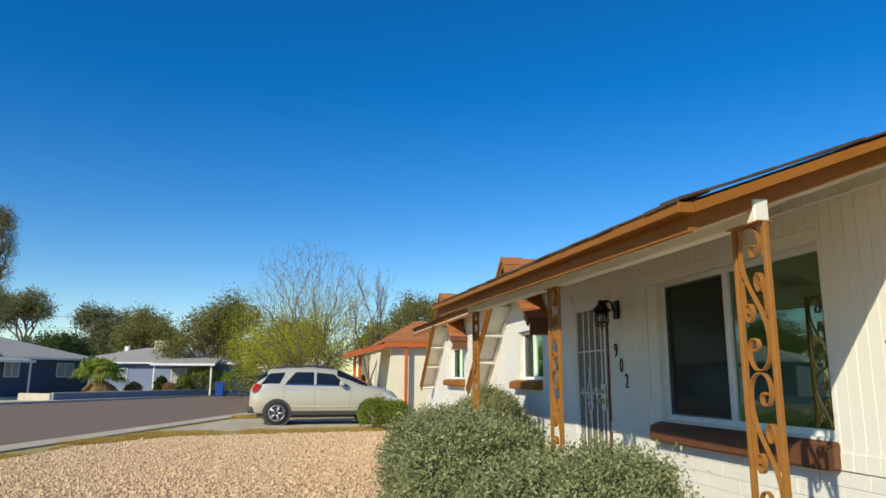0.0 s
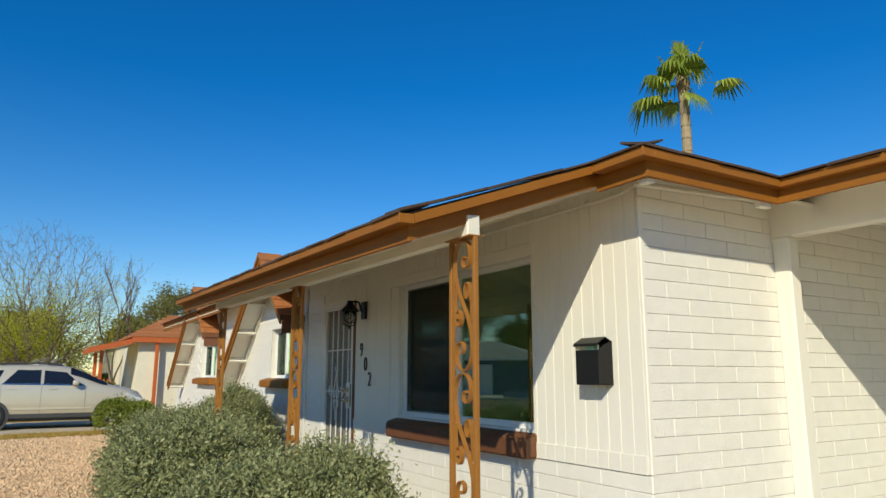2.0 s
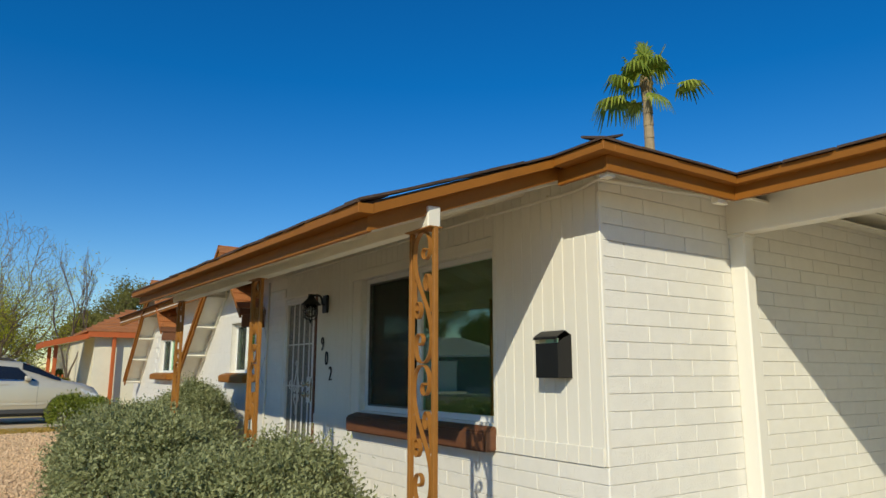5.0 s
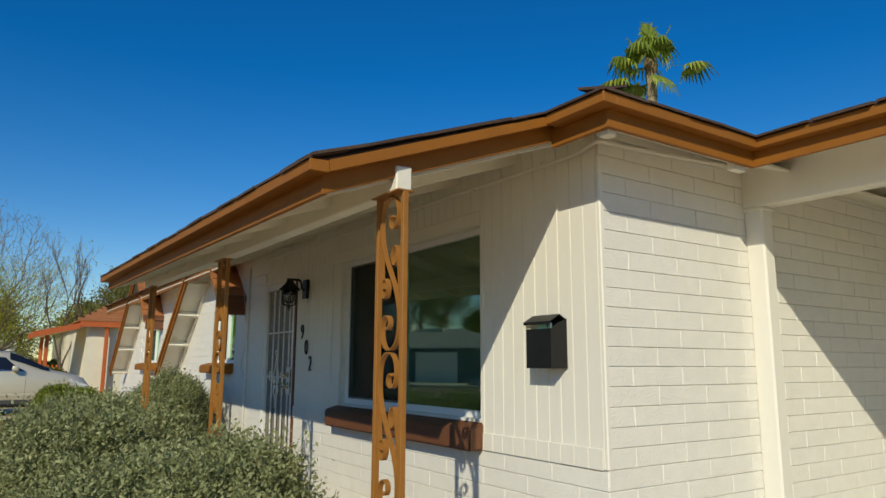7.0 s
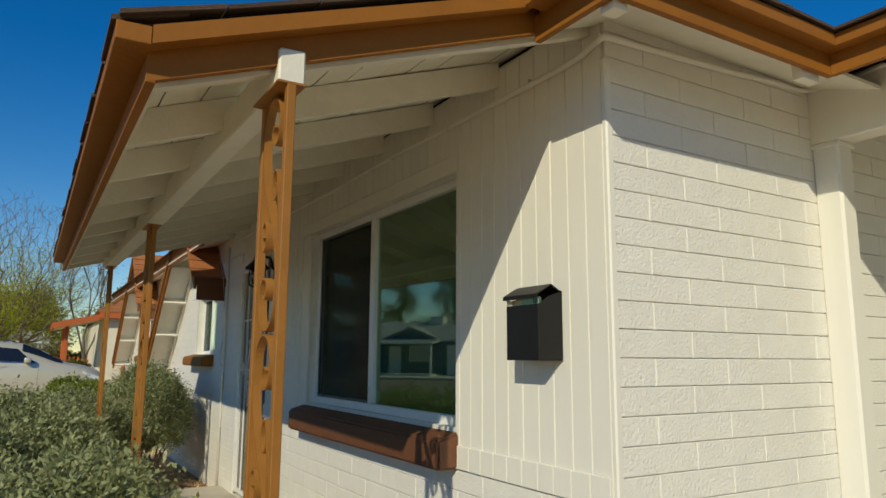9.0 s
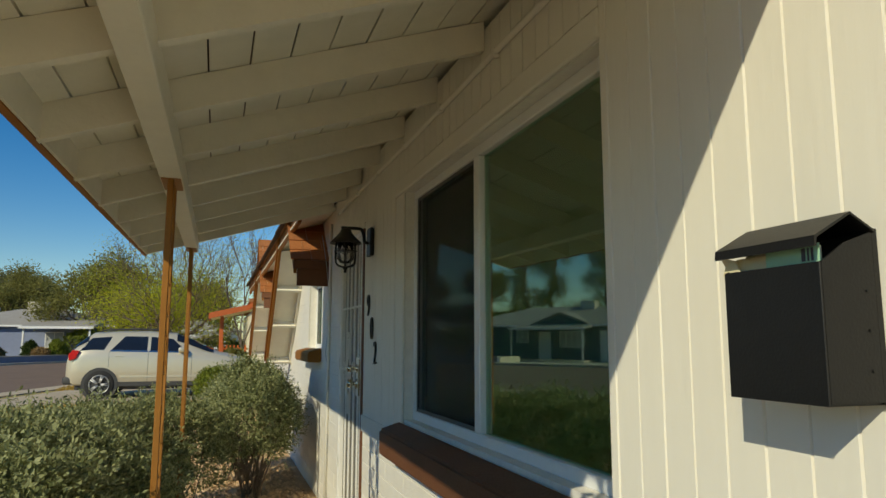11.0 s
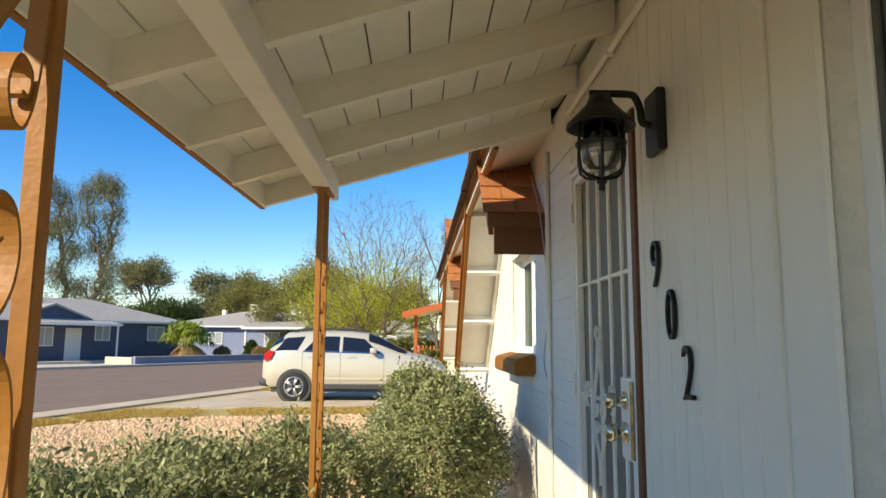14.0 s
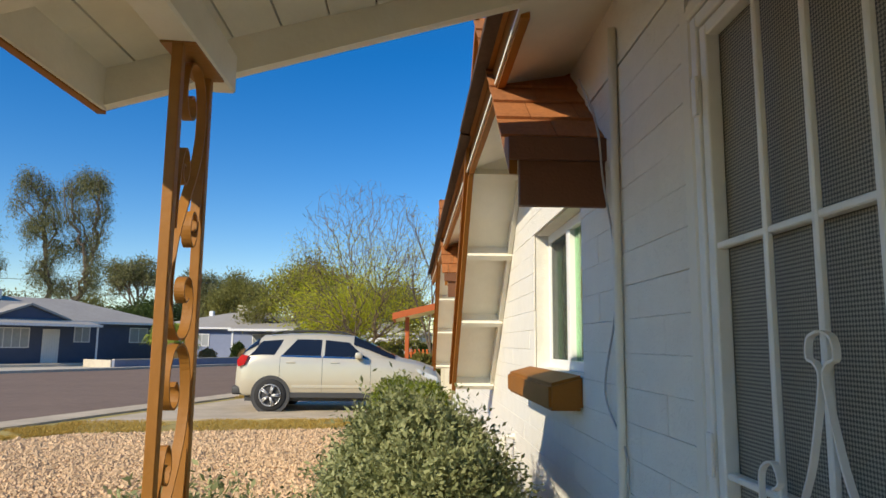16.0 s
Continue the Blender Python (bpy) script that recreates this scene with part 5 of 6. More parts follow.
# ---- houses across the street ----
M_BLUEWALL = material("slate_blue_wall", (0.075, 0.095, 0.15), 0.8, vary=0.1, scale=3, bump=0.2, bump_scale=40)
M_LILAC = material("pale_blue_wall", (0.20, 0.24, 0.36), 0.8, vary=0.08, scale=3, bump=0.2, bump_scale=40)
M_GREYROOF = material("pale_grey_shingle", (0.36, 0.335, 0.30), 0.9, vary=0.12, scale=5, bump=0.5, bump_scale=60)
M_TRIM = material("white_house_trim", (0.75, 0.75, 0.74), 0.6, vary=0.05)
M_BLIND = material("pale_window_blind", (0.34, 0.36, 0.37), 0.4, vary=0.15, scale=5)
M_CREAM = material("cream_stucco", (0.78, 0.72, 0.55), 0.8, vary=0.06, scale=3, bump=0.3, bump_scale=50)
M_ORANGE = material("rust_orange_paint", (0.52, 0.115, 0.025), 0.55, vary=0.1, scale=5)
M_COOLER = material("beige_cooler_metal", (0.52, 0.48, 0.40), 0.6, vary=0.1)
# blue-grey paint that also carries the shade of the runs facing away from the sun
M_PLANTER = material("shaded_blue_grey_planter_wall", (0.20, 0.23, 0.32), 0.85, vary=0.15, scale=4, bump=0.3)


def frame_of(ox, oy, ux, uy):
    """Local axes: x along a facade, y out of it."""
    u = Vector((ux, uy, 0)).normalized()
    n = Vector((-u.y, u.x, 0))
    return Matrix(((u.x, n.x, 0, ox), (u.y, n.y, 0, oy), (0, 0, 1, 0), (0, 0, 0, 1)))


class House:
    def __init__(self, M, label):
        self.M, self.ob = M, thing("house", label, "house", "houses across the street", at=M.translation)

    def put(self, name, bm, mat, parent=None, label=""):
        bmesh.ops.transform(bm, matrix=self.M, verts=bm.verts)
        return part(name, bm, mat, parent or self.ob, label)

    def window(self, a, b, z0, z1, d=0.0, n=2):
        w = self.put("window", boxes((a, b, d - 0.05, d + 0.02, z0, z1)), M_BLIND, None, "pale curtained window")
        f = 0.06
        self.put("frame", boxes((a - f, b + f, d, d + 0.05, z1, z1 + f), (a - f, b + f, d, d + 0.05, z0 - f, z0), (a - f, a, d, d + 0.05, z0, z1), (b, b + f, d, d + 0.05, z0, z1)), M_TRIM, w)
        for k in range(1, n):
            x = a + (b - a) * k / n
            self.put("bar", boxes((x - 0.02, x + 0.02, d + 0.021, d + 0.05, z0, z1)), M_TRIM, w)

    def hip(self, x0, x1, y0, y1, z, rise, mat, name="roof", over=0.5):
        bm = bmesh.new()
        a, b, c, d = x0 - over, x1 + over, y0 - over, y1 + over
        h = (d - c) / 2
        base = [bm.verts.new(p) for p in ((a, c, z), (b, c, z), (b, d, z), (a, d, z))]
        eav = [bm.verts.new((v.co.x, v.co.y, z + 0.14)) for v in base]
        r0, r1 = bm.verts.new((a + h, (c + d) / 2, z + rise)), bm.verts.new((b - h, (c + d) / 2, z + rise))
        bm.faces.new(base[::-1])
        for k in range(4):
            bm.faces.new((base[k], base[(k + 1) % 4], eav[(k + 1) % 4], eav[k]))
        bm.faces.new((eav[0], eav[1], r1, r0))
        bm.faces.new((eav[1], eav[2], r1))
        bm.faces.new((eav[2], eav[3], r0, r1))
        bm.faces.new((eav[3], eav[0], r0))
        roof_ob = self.put(name, bm, mat)
        self.put("gutter", boxes((a, b, d - 0.02, d + 0.04, z + 0.0, z + 0.13)), M_TRIM, roof_ob)
        return roof_ob


h1 = House(frame_of(-15.0, 56.0, -0.62, -0.78), "low slate-blue house with pale grey hipped roof")
h1.put("wall", boxes((0, 19, -9, 0, 0, 2.65)), M_BLUEWALL)
h1.hip(0, 19, -9, 0, 2.6, 1.75, M_GREYROOF)
h1.window(1.3, 2.5, 1.45, 2.35)
h1.window(5.3, 6.2, 1.45, 2.35)
h1.window(8.95, 10.8, 1.1, 2.2, n=4)
d = h1.put("door", boxes((7.15, 8.15, 0.0, 0.06, 0.12, 2.2)), M_TRIM, None, "white barred front door")
h1.put("door_panel", boxes((7.23, 8.07, 0.0, 0.04, 0.2, 2.12)), M_BLUEWALL, d)
for k in range(6):
    h1.put("bar", boxes((7.27 + k * 0.14, 7.3 + k * 0.14, 0.061, 0.085, 0.2, 2.12)), M_TRIM, d)
h1.put("garage_door", boxes((12.1, 15.5, 0.0, 0.06, 0.0, 2.3)), M_TRIM, None, "white garage door")
bm = bmesh.new()
prism(bm, [(0.0, 2.62), (2.2, 2.35), (2.2, 2.48), (0.0, 2.78)], "x", 5.6, 11.7)
porch1 = h1.put("porch_roof", bm, M_GREYROOF)
h1.put("gutter", boxes((5.58, 11.72, 2.2, 2.25, 2.34, 2.49)), M_TRIM, porch1)
bm = bmesh.new()
prism(bm, [(7.0, 2.78), (11.2, 2.78), (9.1, 3.55)], "y", -2.5, 0.35)
h1.put("gable", bm, M_BLUEWALL)
bm = bmesh.new()
prism(bm, [(6.75, 2.72), (9.1, 3.60), (11.45, 2.72), (11.45, 2.84), (9.1, 3.74), (6.75, 2.84)], "y", -3.0, 0.55)
h1.put("gable_roof", bm, M_GREYROOF)
for x in (5.75, 11.45):
    h1.put("porch_post", boxes((x, x + 0.09, 2.0, 2.09, 0.0, 2.42)), M_TRIM)
h1.put("porch_step", boxes((5.6, 11.7, 0.0, 2.3, -0.1, 0.12)), M_CONC)
cool = h1.put("evaporative_cooler", boxes((9.2, 10.4, -4.6, -3.6, 4.0, 4.75), bevel=0.04), M_COOLER)
for k in range(7):
    h1.put("louvre", boxes((9.25 + k * 0.16, 9.33 + k * 0.16, -3.599, -3.57, 4.08, 4.66)), M_TRIM, cool)
h1.put("roof_unit", boxes((11.2, 13.2, -4.5, -3.6, 4.0, 4.35), bevel=0.03), M_COOLER)

h2 = House(frame_of(-5.5, 62.5, -1.0, 0.10), "low pale-blue house with light grey roof")
h2.put("wall", boxes((0, 13.5, -10, 0, 0, 2.6)), M_LILAC)
h2.hip(0, 13.5, -10, 0, 2.55, 1.55, M_GREYROOF)
bm = bmesh.new()
prism(bm, [(0.3, 2.75), (3.4, 2.38), (3.4, 2.52), (0.3, 3.05)], "x", 0.6, 5.6)
p2 = h2.put("porch_roof", bm, M_GREYROOF)
h2.put("gutter", boxes((0.55, 5.65, 3.4, 3.45, 2.36, 2.54)), M_TRIM, p2)
for x in (0.8, 5.3):
    h2.put("porch_post", boxes((x, x + 0.12, 3.1, 3.22, 0.0, 2.4)), M_TRIM)
h2.window(1.4, 2.6, 1.0, 2.1)
h2.window(3.6, 4.8, 1.0, 2.1)
h2.window(8.5, 9.6, 1.2, 2.1)
h2.put("evaporative_cooler", boxes((6.2, 7.5, -4.8, -3.6, 3.9, 4.7), bevel=0.04), M_COOLER)
h2.put("roof_vent", boxes((9.8, 10.2, -4.4, -4.0, 3.7, 4.2), bevel=0.05), M_TRIM)

h3 = House(frame_of(3.5, 84.0, -1.0, 0.2), "far pale house half hidden by trees")
h3.put("wall", boxes((0, 12, -9, 0, 0, 2.6)), M_TRIM)
h3.hip(0, 12, -9, 0, 2.55, 1.6, M_GREYROOF)
h3.window(2, 3.4, 1.0, 2.1)
h3.window(6, 7.4, 1.0, 2.1)

h4 = House(frame_of(-41.0, 13.0, -0.40, -0.92), "pale house across the street mirrored in the window")
h4.put("wall", boxes((0, 18, -9, 0, 0, 2.65)), M_LILAC)
h4.hip(0, 18, -9, 0, 2.6, 1.7, M_GREYROOF)
h4.window(3, 5, 1.0, 2.1)
h4.window(9, 10.2, 1.2, 2.1)
h4.put("evaporative_cooler", boxes((6.2, 7.5, -4.8, -3.6, 3.9, 4.8), bevel=0.04), M_COOLER)
h5 = House(frame_of(-31.0, 35.0, -0.5, -0.87), "blue-grey house across the street with a pale roof")
h5.put("wall", boxes((0, 16, -9, 0, 0, 2.65)), M_BLUEWALL)
h5.hip(0, 16, -9, 0, 2.6, 1.7, M_GREYROOF)
h5.window(3, 5, 1.0, 2.1)
h5.window(9, 10.2, 1.2, 2.1)

# low planter walls before the houses
pl = thing("planter_wall", "low painted planter wall along the kerb, blue-grey with shade in its colour", "planter wall", kind="structure", at=(-13, 46, 0))
PW = [(-14.4, 46.6), (-10.4, 54.2), (-6.6, 61.0)]
for a, b in zip(PW, PW[1:]):
    M = frame_of(a[0], a[1], b[0] - a[0], b[1] - a[1])
    bm = boxes((0, math.dist(a, b), -0.1, 0.1, -0.1, 0.42), bevel=0.01)
    bmesh.ops.transform(bm, matrix=M, verts=bm.verts)
    part("wall_run", bm, M_PLANTER, pl)
    bm = boxes((0, math.dist(a, b), -0.13, 0.13, 0.421, 0.47), bevel=0.01)
    bmesh.ops.transform(bm, matrix=M, verts=bm.verts)
    part("coping", bm, M_CONC, pl)
M = frame_of(-14.4, 46.6, -0.78, 0.62)
bm = boxes((0.1, 3.2, -0.1, 0.1, -0.1, 0.42), bevel=0.01)
bmesh.ops.transform(bm, matrix=M, verts=bm.verts)
part("wall_run", bm, M_CONC, pl)
bm = boxes((0, 6, -0.1, 0.1, -0.1, 0.45), bevel=0.01)
bmesh.ops.transform(bm, matrix=frame_of(-21.0, 37.5, -0.62, -0.78), verts=bm.verts)
part("wall_run", bm, M_PLANTER, pl)
lawn = [(-14.6, 46.8), (-6.6, 61.1), (-9, 62), (-15, 56.2), (-17.2, 53)]
solid("ground_lawn", prism(bmesh.new(), lawn, "z", -0.1, 0.30), M_DRYGRASS, "raised planted strip before the houses", "ground", kind="structure")
far_yard = offset_line(FAR_KERB, -0.9)
solid("ground_far", ribbon(bmesh.new(), offset_line(FAR_KERB, -40), far_yard, -0.125, -0.02), M_CONC, "pale concrete and gravel front yards across the street", "ground", kind="structure")

# ---- orange-trimmed neighbour ----
nb = thing("house", "cream neighbouring house with rust-orange porch and shingles", "house", at=(4, 30, 0))
part("wall", boxes((3.67, 12, 26.95, 40, 0, 2.66)), M_CREAM, nb)
bm = bmesh.new()
prism(bm, [(2.1, 2.32), (3.66, 2.70), (3.66, 2.78), (2.1, 2.40)], "y", 26.7, 29.8)
part("porch_roof", bm, M_SHINGLE_RED, nb)
part("porch_soffit", prism(bmesh.new(), [(2.14, 2.25), (3.66, 2.62), (3.66, 2.68), (2.14, 2.30)], "y", 26.76, 29.8), M_CREAM, nb)
part("fascia", boxes((2.06, 2.1, 26.7, 29.8, 2.22, 2.42)), M_ORANGE, nb)
part("fascia", prism(bmesh.new(), [(2.06, 2.22), (3.45, 2.56), (3.45, 2.75), (2.06, 2.42)], "y", 26.64, 26.69), M_ORANGE, nb)
part("fascia", boxes((3.40, 12.5, 26.58, 26.63, 2.62, 2.82)), M_ORANGE, nb)
NB_ROOF = ((3.35, 26.58, 2.80), (12.8, 26.58, 2.80), (12.8, 40, 2.80), (3.35, 40, 2.80), (5.2, 29.6, 3.85), (9.4, 29.6, 3.85), (9.4, 36, 3.85), (5.2, 36, 3.85))
bm = bmesh.new()
vs = [bm.verts.new(p) for p in NB_ROOF]
for f in ((0, 1, 5, 4), (1, 2, 6, 5), (2, 3, 7, 6), (3, 0, 4, 7), (4, 5, 6, 7), (3, 2, 1, 0)):
    bm.faces.new([vs[i] for i in f])
nb_roof = part("roof", bm, M_SHINGLE_RED, nb)
# shingle courses on the slope that faces the walk
for k in range(8):
    u, w = k / 8, (k + 1) / 8
    y0, y1, z0, z1 = 26.58 + 3.02 * u, 26.58 + 3.02 * w, 2.80 + 1.05 * u, 2.80 + 1.05 * w
    xa, xb = 3.35 + 1.85 * u, 12.8 - 3.4 * u
    part("shingle_course", prism(bmesh.new(), [(y0 - 0.02, z0 + 0.012), (y1, z1 + 0.008), (y1, z1 + 0.02), (y0 - 0.02, z0 + 0.035)], "x", xa, xb), M_SHINGLE_RED, nb_roof)
for x, y in ((2.5, 27.1), (2.5, 29.5), (4.27, 26.72)):
    part("post", boxes((x - 0.06, x + 0.06, y - 0.06, y + 0.06, 0, 2.32 if x < 4 else 2.64), bevel=0.01), M_ORANGE, nb)
fence = thing("fence", "rust-orange low lattice fence beside the porch", "fence", at=(3, 33, 0))
for k in range(9):
    part("picket", boxes((2.6 + k * 0.16, 2.66 + k * 0.16, 34.0, 34.05, 0.1, 1.3)), M_ORANGE, fence)
part("rail", boxes((2.55, 4.0, 34.051, 34.09, 1.1, 1.18)), M_ORANGE, fence)

# ---- utility pole and wires ----
pole = thing("utility_pole", "brown timber utility pole with a crossarm", "utility pole", at=(-22, 105, 0))
part("pole", tube(bmesh.new(), [(-22, 105, 0), (-22, 105, 10.2)], 0.16, 10, 0.11), M_BARK, pole)
part("crossarm", boxes((-24.0, -20.0, 104.9, 105.1, 9.6, 9.8)), M_BARK, pole)
for x in (-23.6, -22.9, -21.1, -20.4):
    part("insulator", lathe(bmesh.new(), [(0.06, 9.8), (0.08, 9.95), (0.03, 10.05)], (x, 105, 0), "z", 8), M_TRIM, pole)
wires = thing("power_line", "thin dark overhead power wires", "power line", at=(-22, 105, 9))
for x, z in ((-23.6, 10.0), (-20.4, 10.0), (-22, 8.4)):
    for end in ((-75, 80, z + 0.5), (20, 125, z - 1.5)):
        part("wire", tube(bmesh.new(), [(x + (end[0] - x) * k / 8, 105 + (end[1] - 105) * k / 8, z + (end[2] - z) * k / 8 - 1.2 * math.sin(math.pi * k / 8)) for k in range(9)], 0.02, 4), M_PLASTIC, wires)

# ---- trees ----
M_PALEBARK = material("pale_twig_bark", (0.15, 0.11, 0.075), 0.9, vary=0.2, scale=12)

def grow(bm, tips, p, d, length, r, depth, rnd, spread, bend, shrink=0.74, kids=(2, 3), lift=0.12):
    """Adds one limb and its forks; gathers the ends of the thin ones."""
    pts = [p]
    q, dd = p.copy(), d.copy()
    n = 3
    for _ in range(n):
        dd = (dd + Vector((rnd.gauss(0, bend), rnd.gauss(0, bend), rnd.gauss(0, bend) + lift * 0.3))).normalized()
        q = q + dd * length / n
        pts.append(q.copy())
    tube(bm, pts, r, 6 if depth > 2 else 3, r * 0.62, cap=False)
    tips.append((q.copy(), dd.copy(), depth))
    if depth <= 0:
        return
    for k in range(rnd.randint(*kids)):
        a = dd.orthogonal().normalized()
        a.rotate(Matrix.Rotation(rnd.uniform(0, math.tau), 3, dd))
        s = spread * rnd.uniform(0.6, 1.3)
        e = (dd * math.cos(s) + a * math.sin(s) + Vector((0, 0, lift))).normalized()
        start = pts[-1] if k else pts[rnd.choice((2, 3))]
        grow(bm, tips, start, e, length * shrink * rnd.uniform(0.8, 1.15), r * 0.66, depth - 1, rnd, spread, bend, shrink, kids, lift)


def tree(name, base, label, height, seed, mat=None, depth=5, spread=0.5, limbs=4, trunk=0.25, leaves=0, leaf=0.2, clump=0.7, droop=0.0, lift=0.12, low=0.0, high=1.0, first=0.22, aspect=0.4, lean=0.0, group="", bark=None, shrink=0.74, trunk_r=None, kids=(2, 3)):
    rnd, rng = random.Random(seed), np.random.default_rng(seed)
    b = Vector(base)
    ob = thing(name, label, "tree", group, at=b)
    bm, tips = bmesh.new(), []
    r = trunk_r or height * 0.022
    top = b + Vector((rnd.gauss(0, 0.1) + lean * height * trunk, rnd.gauss(0, 0.1), height * trunk))
    tube(bm, [b, (b + top) / 2 + Vector((rnd.gauss(0, 0.05), 0, 0)), top], r, 9, r * 0.8)
    part("trunk", bm, bark or M_BARK, ob)
    bm = bmesh.new()
    for k in range(limbs):
        a = math.tau * k / limbs + rnd.uniform(-0.4, 0.4)
        s = spread * rnd.uniform(0.5, 1.2)
        d = Vector((math.cos(a) * math.sin(s), math.sin(a) * math.sin(s), math.cos(s)))
        grow(bm, tips, top - Vector((0, 0, 0.05 * height * rnd.random())), d, height * first * rnd.uniform(0.85, 1.2), r * 0.6, depth, rnd, spread, 0.12, shrink, kids, lift)
    part("branchwork", bm, bark or M_BARK, ob)
    if leaves:
        zs = [t[0].z for t in tips]
        z0, z1 = min(zs), max(zs)
        ends = [t for t in tips if t[2] <= 1 and low <= (t[0].z - z0) / (z1 - z0) <= high]
        c = np.array([t[0][:] for t in ends])
        pick = rng.integers(0, len(c), leaves)
        off = rng.normal(0, clump, (leaves, 3))
        off[:, 2] -= np.abs(rng.normal(0, droop, leaves)) if droop else 0
        pts = c[pick] + off
        o = off / (np.linalg.norm(off, axis=1)[:, None] + 1e-6)
        lv = leaf_soup("crown", pts, o, leaf, mat, rng, aspect, droop * 0.8)
        lv["kind"] = "stuff"
        adopt(lv, ob)
    return ob


def crown_tree(name, base, label, clumps, seed, nodes, mat, leaves, leaf, spread, trunk_r, bark, fork=0.4, balance=0.35, droop=0.0, aspect=0.4, low=1.0, group=""):
    """A tree whose limbs reach out from the trunk to every part of a crown of rounded clumps: dx, dy, z, rx, rz."""
    rng = np.random.default_rng(seed)
    b = np.array(base, float)
    ob = thing(name, label, "tree", group, at=Vector(base))
    cl = np.array(clumps, float)
    size = cl[:, 3] ** 2 * cl[:, 4]
    k = rng.choice(len(cl), nodes, p=size / size.sum())
    d = rng.normal(0, 1, (nodes, 3))
    d /= np.linalg.norm(d, axis=1)[:, None]
    d *= (rng.random(nodes) ** 0.4)[:, None]
    pts = np.stack([cl[k, 0], cl[k, 1], cl[k, 2]], 1) + d * np.stack([cl[k, 3], cl[k, 3], cl[k, 4]], 1)
    h = fork * cl[:, 2].max()
    start = np.array([(0, 0, 0), (rng.normal(0, 0.04), 0, h * 0.5), (rng.normal(0, 0.06), 0, h)])
    pts = pts[pts[:, 2] > h * 0.7]
    pts = pts[np.argsort(np.linalg.norm(pts - start[2], axis=1))]
    P = np.concatenate([start[2:], pts])
    far, up = np.zeros(len(P)), np.full(len(P), -1)
    for i in range(1, len(P)):
        q = np.linalg.norm(P[:i] - P[i], axis=1)
        j = int(np.argmin(q + balance * far[:i]))
        up[i], far[i] = j, far[j] + q[j]
    load = np.ones(len(P))
    for i in range(len(P) - 1, 0, -1):
        load[up[i]] += load[i]
    rad = np.maximum(trunk_r * (load / load[0]) ** 0.45, 0.0065)
    bm = bmesh.new()
    tube(bm, [Vector(b + s) for s in start], trunk_r, 9, trunk_r * 0.85)
    part("trunk", bm, bark, ob)
    bm = bmesh.new()
    for i in range(1, len(P)):
        a, e = P[up[i]], P[i]
        m = (a + e) / 2 + rng.normal(0, 0.05, 3) * np.linalg.norm(e - a)
        r = min(rad[i] * 1.15, rad[up[i]])
        tube(bm, [Vector(b + a), Vector(b + m), Vector(b + e)], r, 5 if r > 0.04 else 3, rad[i] * 0.7, cap=False)
    part("branchwork", bm, bark, ob)
    ends = P[(load < 3)]
    ends = ends[ends[:, 2] < low * P[:, 2].max() * rng.uniform(0.55, 1.35, len(ends))] if low < 1 else ends
    pick = rng.integers(0, len(ends), leaves)
    off = rng.normal(0, spread, (leaves, 3))
    off[:, 2] -= np.abs(rng.normal(0, droop, leaves)) if droop else 0
    o = off / (np.linalg.norm(off, axis=1)[:, None] + 1e-6)
    lv = leaf_soup("crown", b + ends[pick] + off, o, leaf, mat, rng, aspect, droop * 0.8)
    lv["kind"] = "stuff"
    adopt(lv, ob)
    return ob


crown_tree("bare_tree", (0.6, 35.5, 0), "round spreading tree, bare twigs and fresh yellow-green leaves", ((0, 0, 5.2, 3.3, 3.4), (-1.6, 0.3, 3.6, 2.6, 2.2), (1.4, -0.2, 3.8, 2.4, 2.4)), 21, 3800, M_SPRING, 30000, 0.062, 0.24, 0.17, M_PALEBARK, fork=0.13, balance=0.48, low=0.56)
tree("bare_tree", (3.3, 31.5, 0), "slim bare young tree beside the neighbour's porch", 6.2, 22, M_SPRING, depth=5, spread=0.26, limbs=3, trunk=0.2, leaves=250, leaf=0.09, clump=0.2, lift=0.25, first=0.24, trunk_r=0.07)
tree("shrubby_tree", (-0.9, 40.0, 0), "low spreading tree with fresh yellow-green leaves", 5.4, 23, M_SPRING, depth=5, spread=0.6, limbs=6, trunk=0.12, leaves=12000, leaf=0.12, clump=0.3, lift=0.05, first=0.24, trunk_r=0.12)
tree("shrubby_tree", (-1.0, 47.0, 0), "dull green spreading tree behind the car", 6.5, 24, M_OLIVE, depth=4, spread=0.6, limbs=6, trunk=0.12, leaves=16000, leaf=0.16, clump=0.38, lift=0.05, first=0.24, trunk_r=0.15)
tree("olive_tree", (-6.5, 63.0, 0), "dull olive-green tree beyond the far house", 9.0, 25, M_OLIVE, depth=4, spread=0.6, limbs=6, trunk=0.18, leaves=20000, leaf=0.22, clump=0.42, first=0.22)
tree("olive_tree", (-15.5, 82.0, 0), "dull olive-green tree behind the houses", 10.0, 26, M_OLIVE, depth=4, spread=0.6, limbs=6, trunk=0.2, leaves=20000, leaf=0.24, clump=0.45, first=0.22)
tree("mesquite_tree", (11.5, 60.0, 0), "broad olive-green tree behind the neighbour's house", 9.8, 27, M_OLIVE, depth=4, spread=0.75, limbs=7, trunk=0.3, leaves=24000, leaf=0.2, clump=0.42, first=0.2)
EUC = "tall eucalyptus with hanging grey-green foliage clumps"
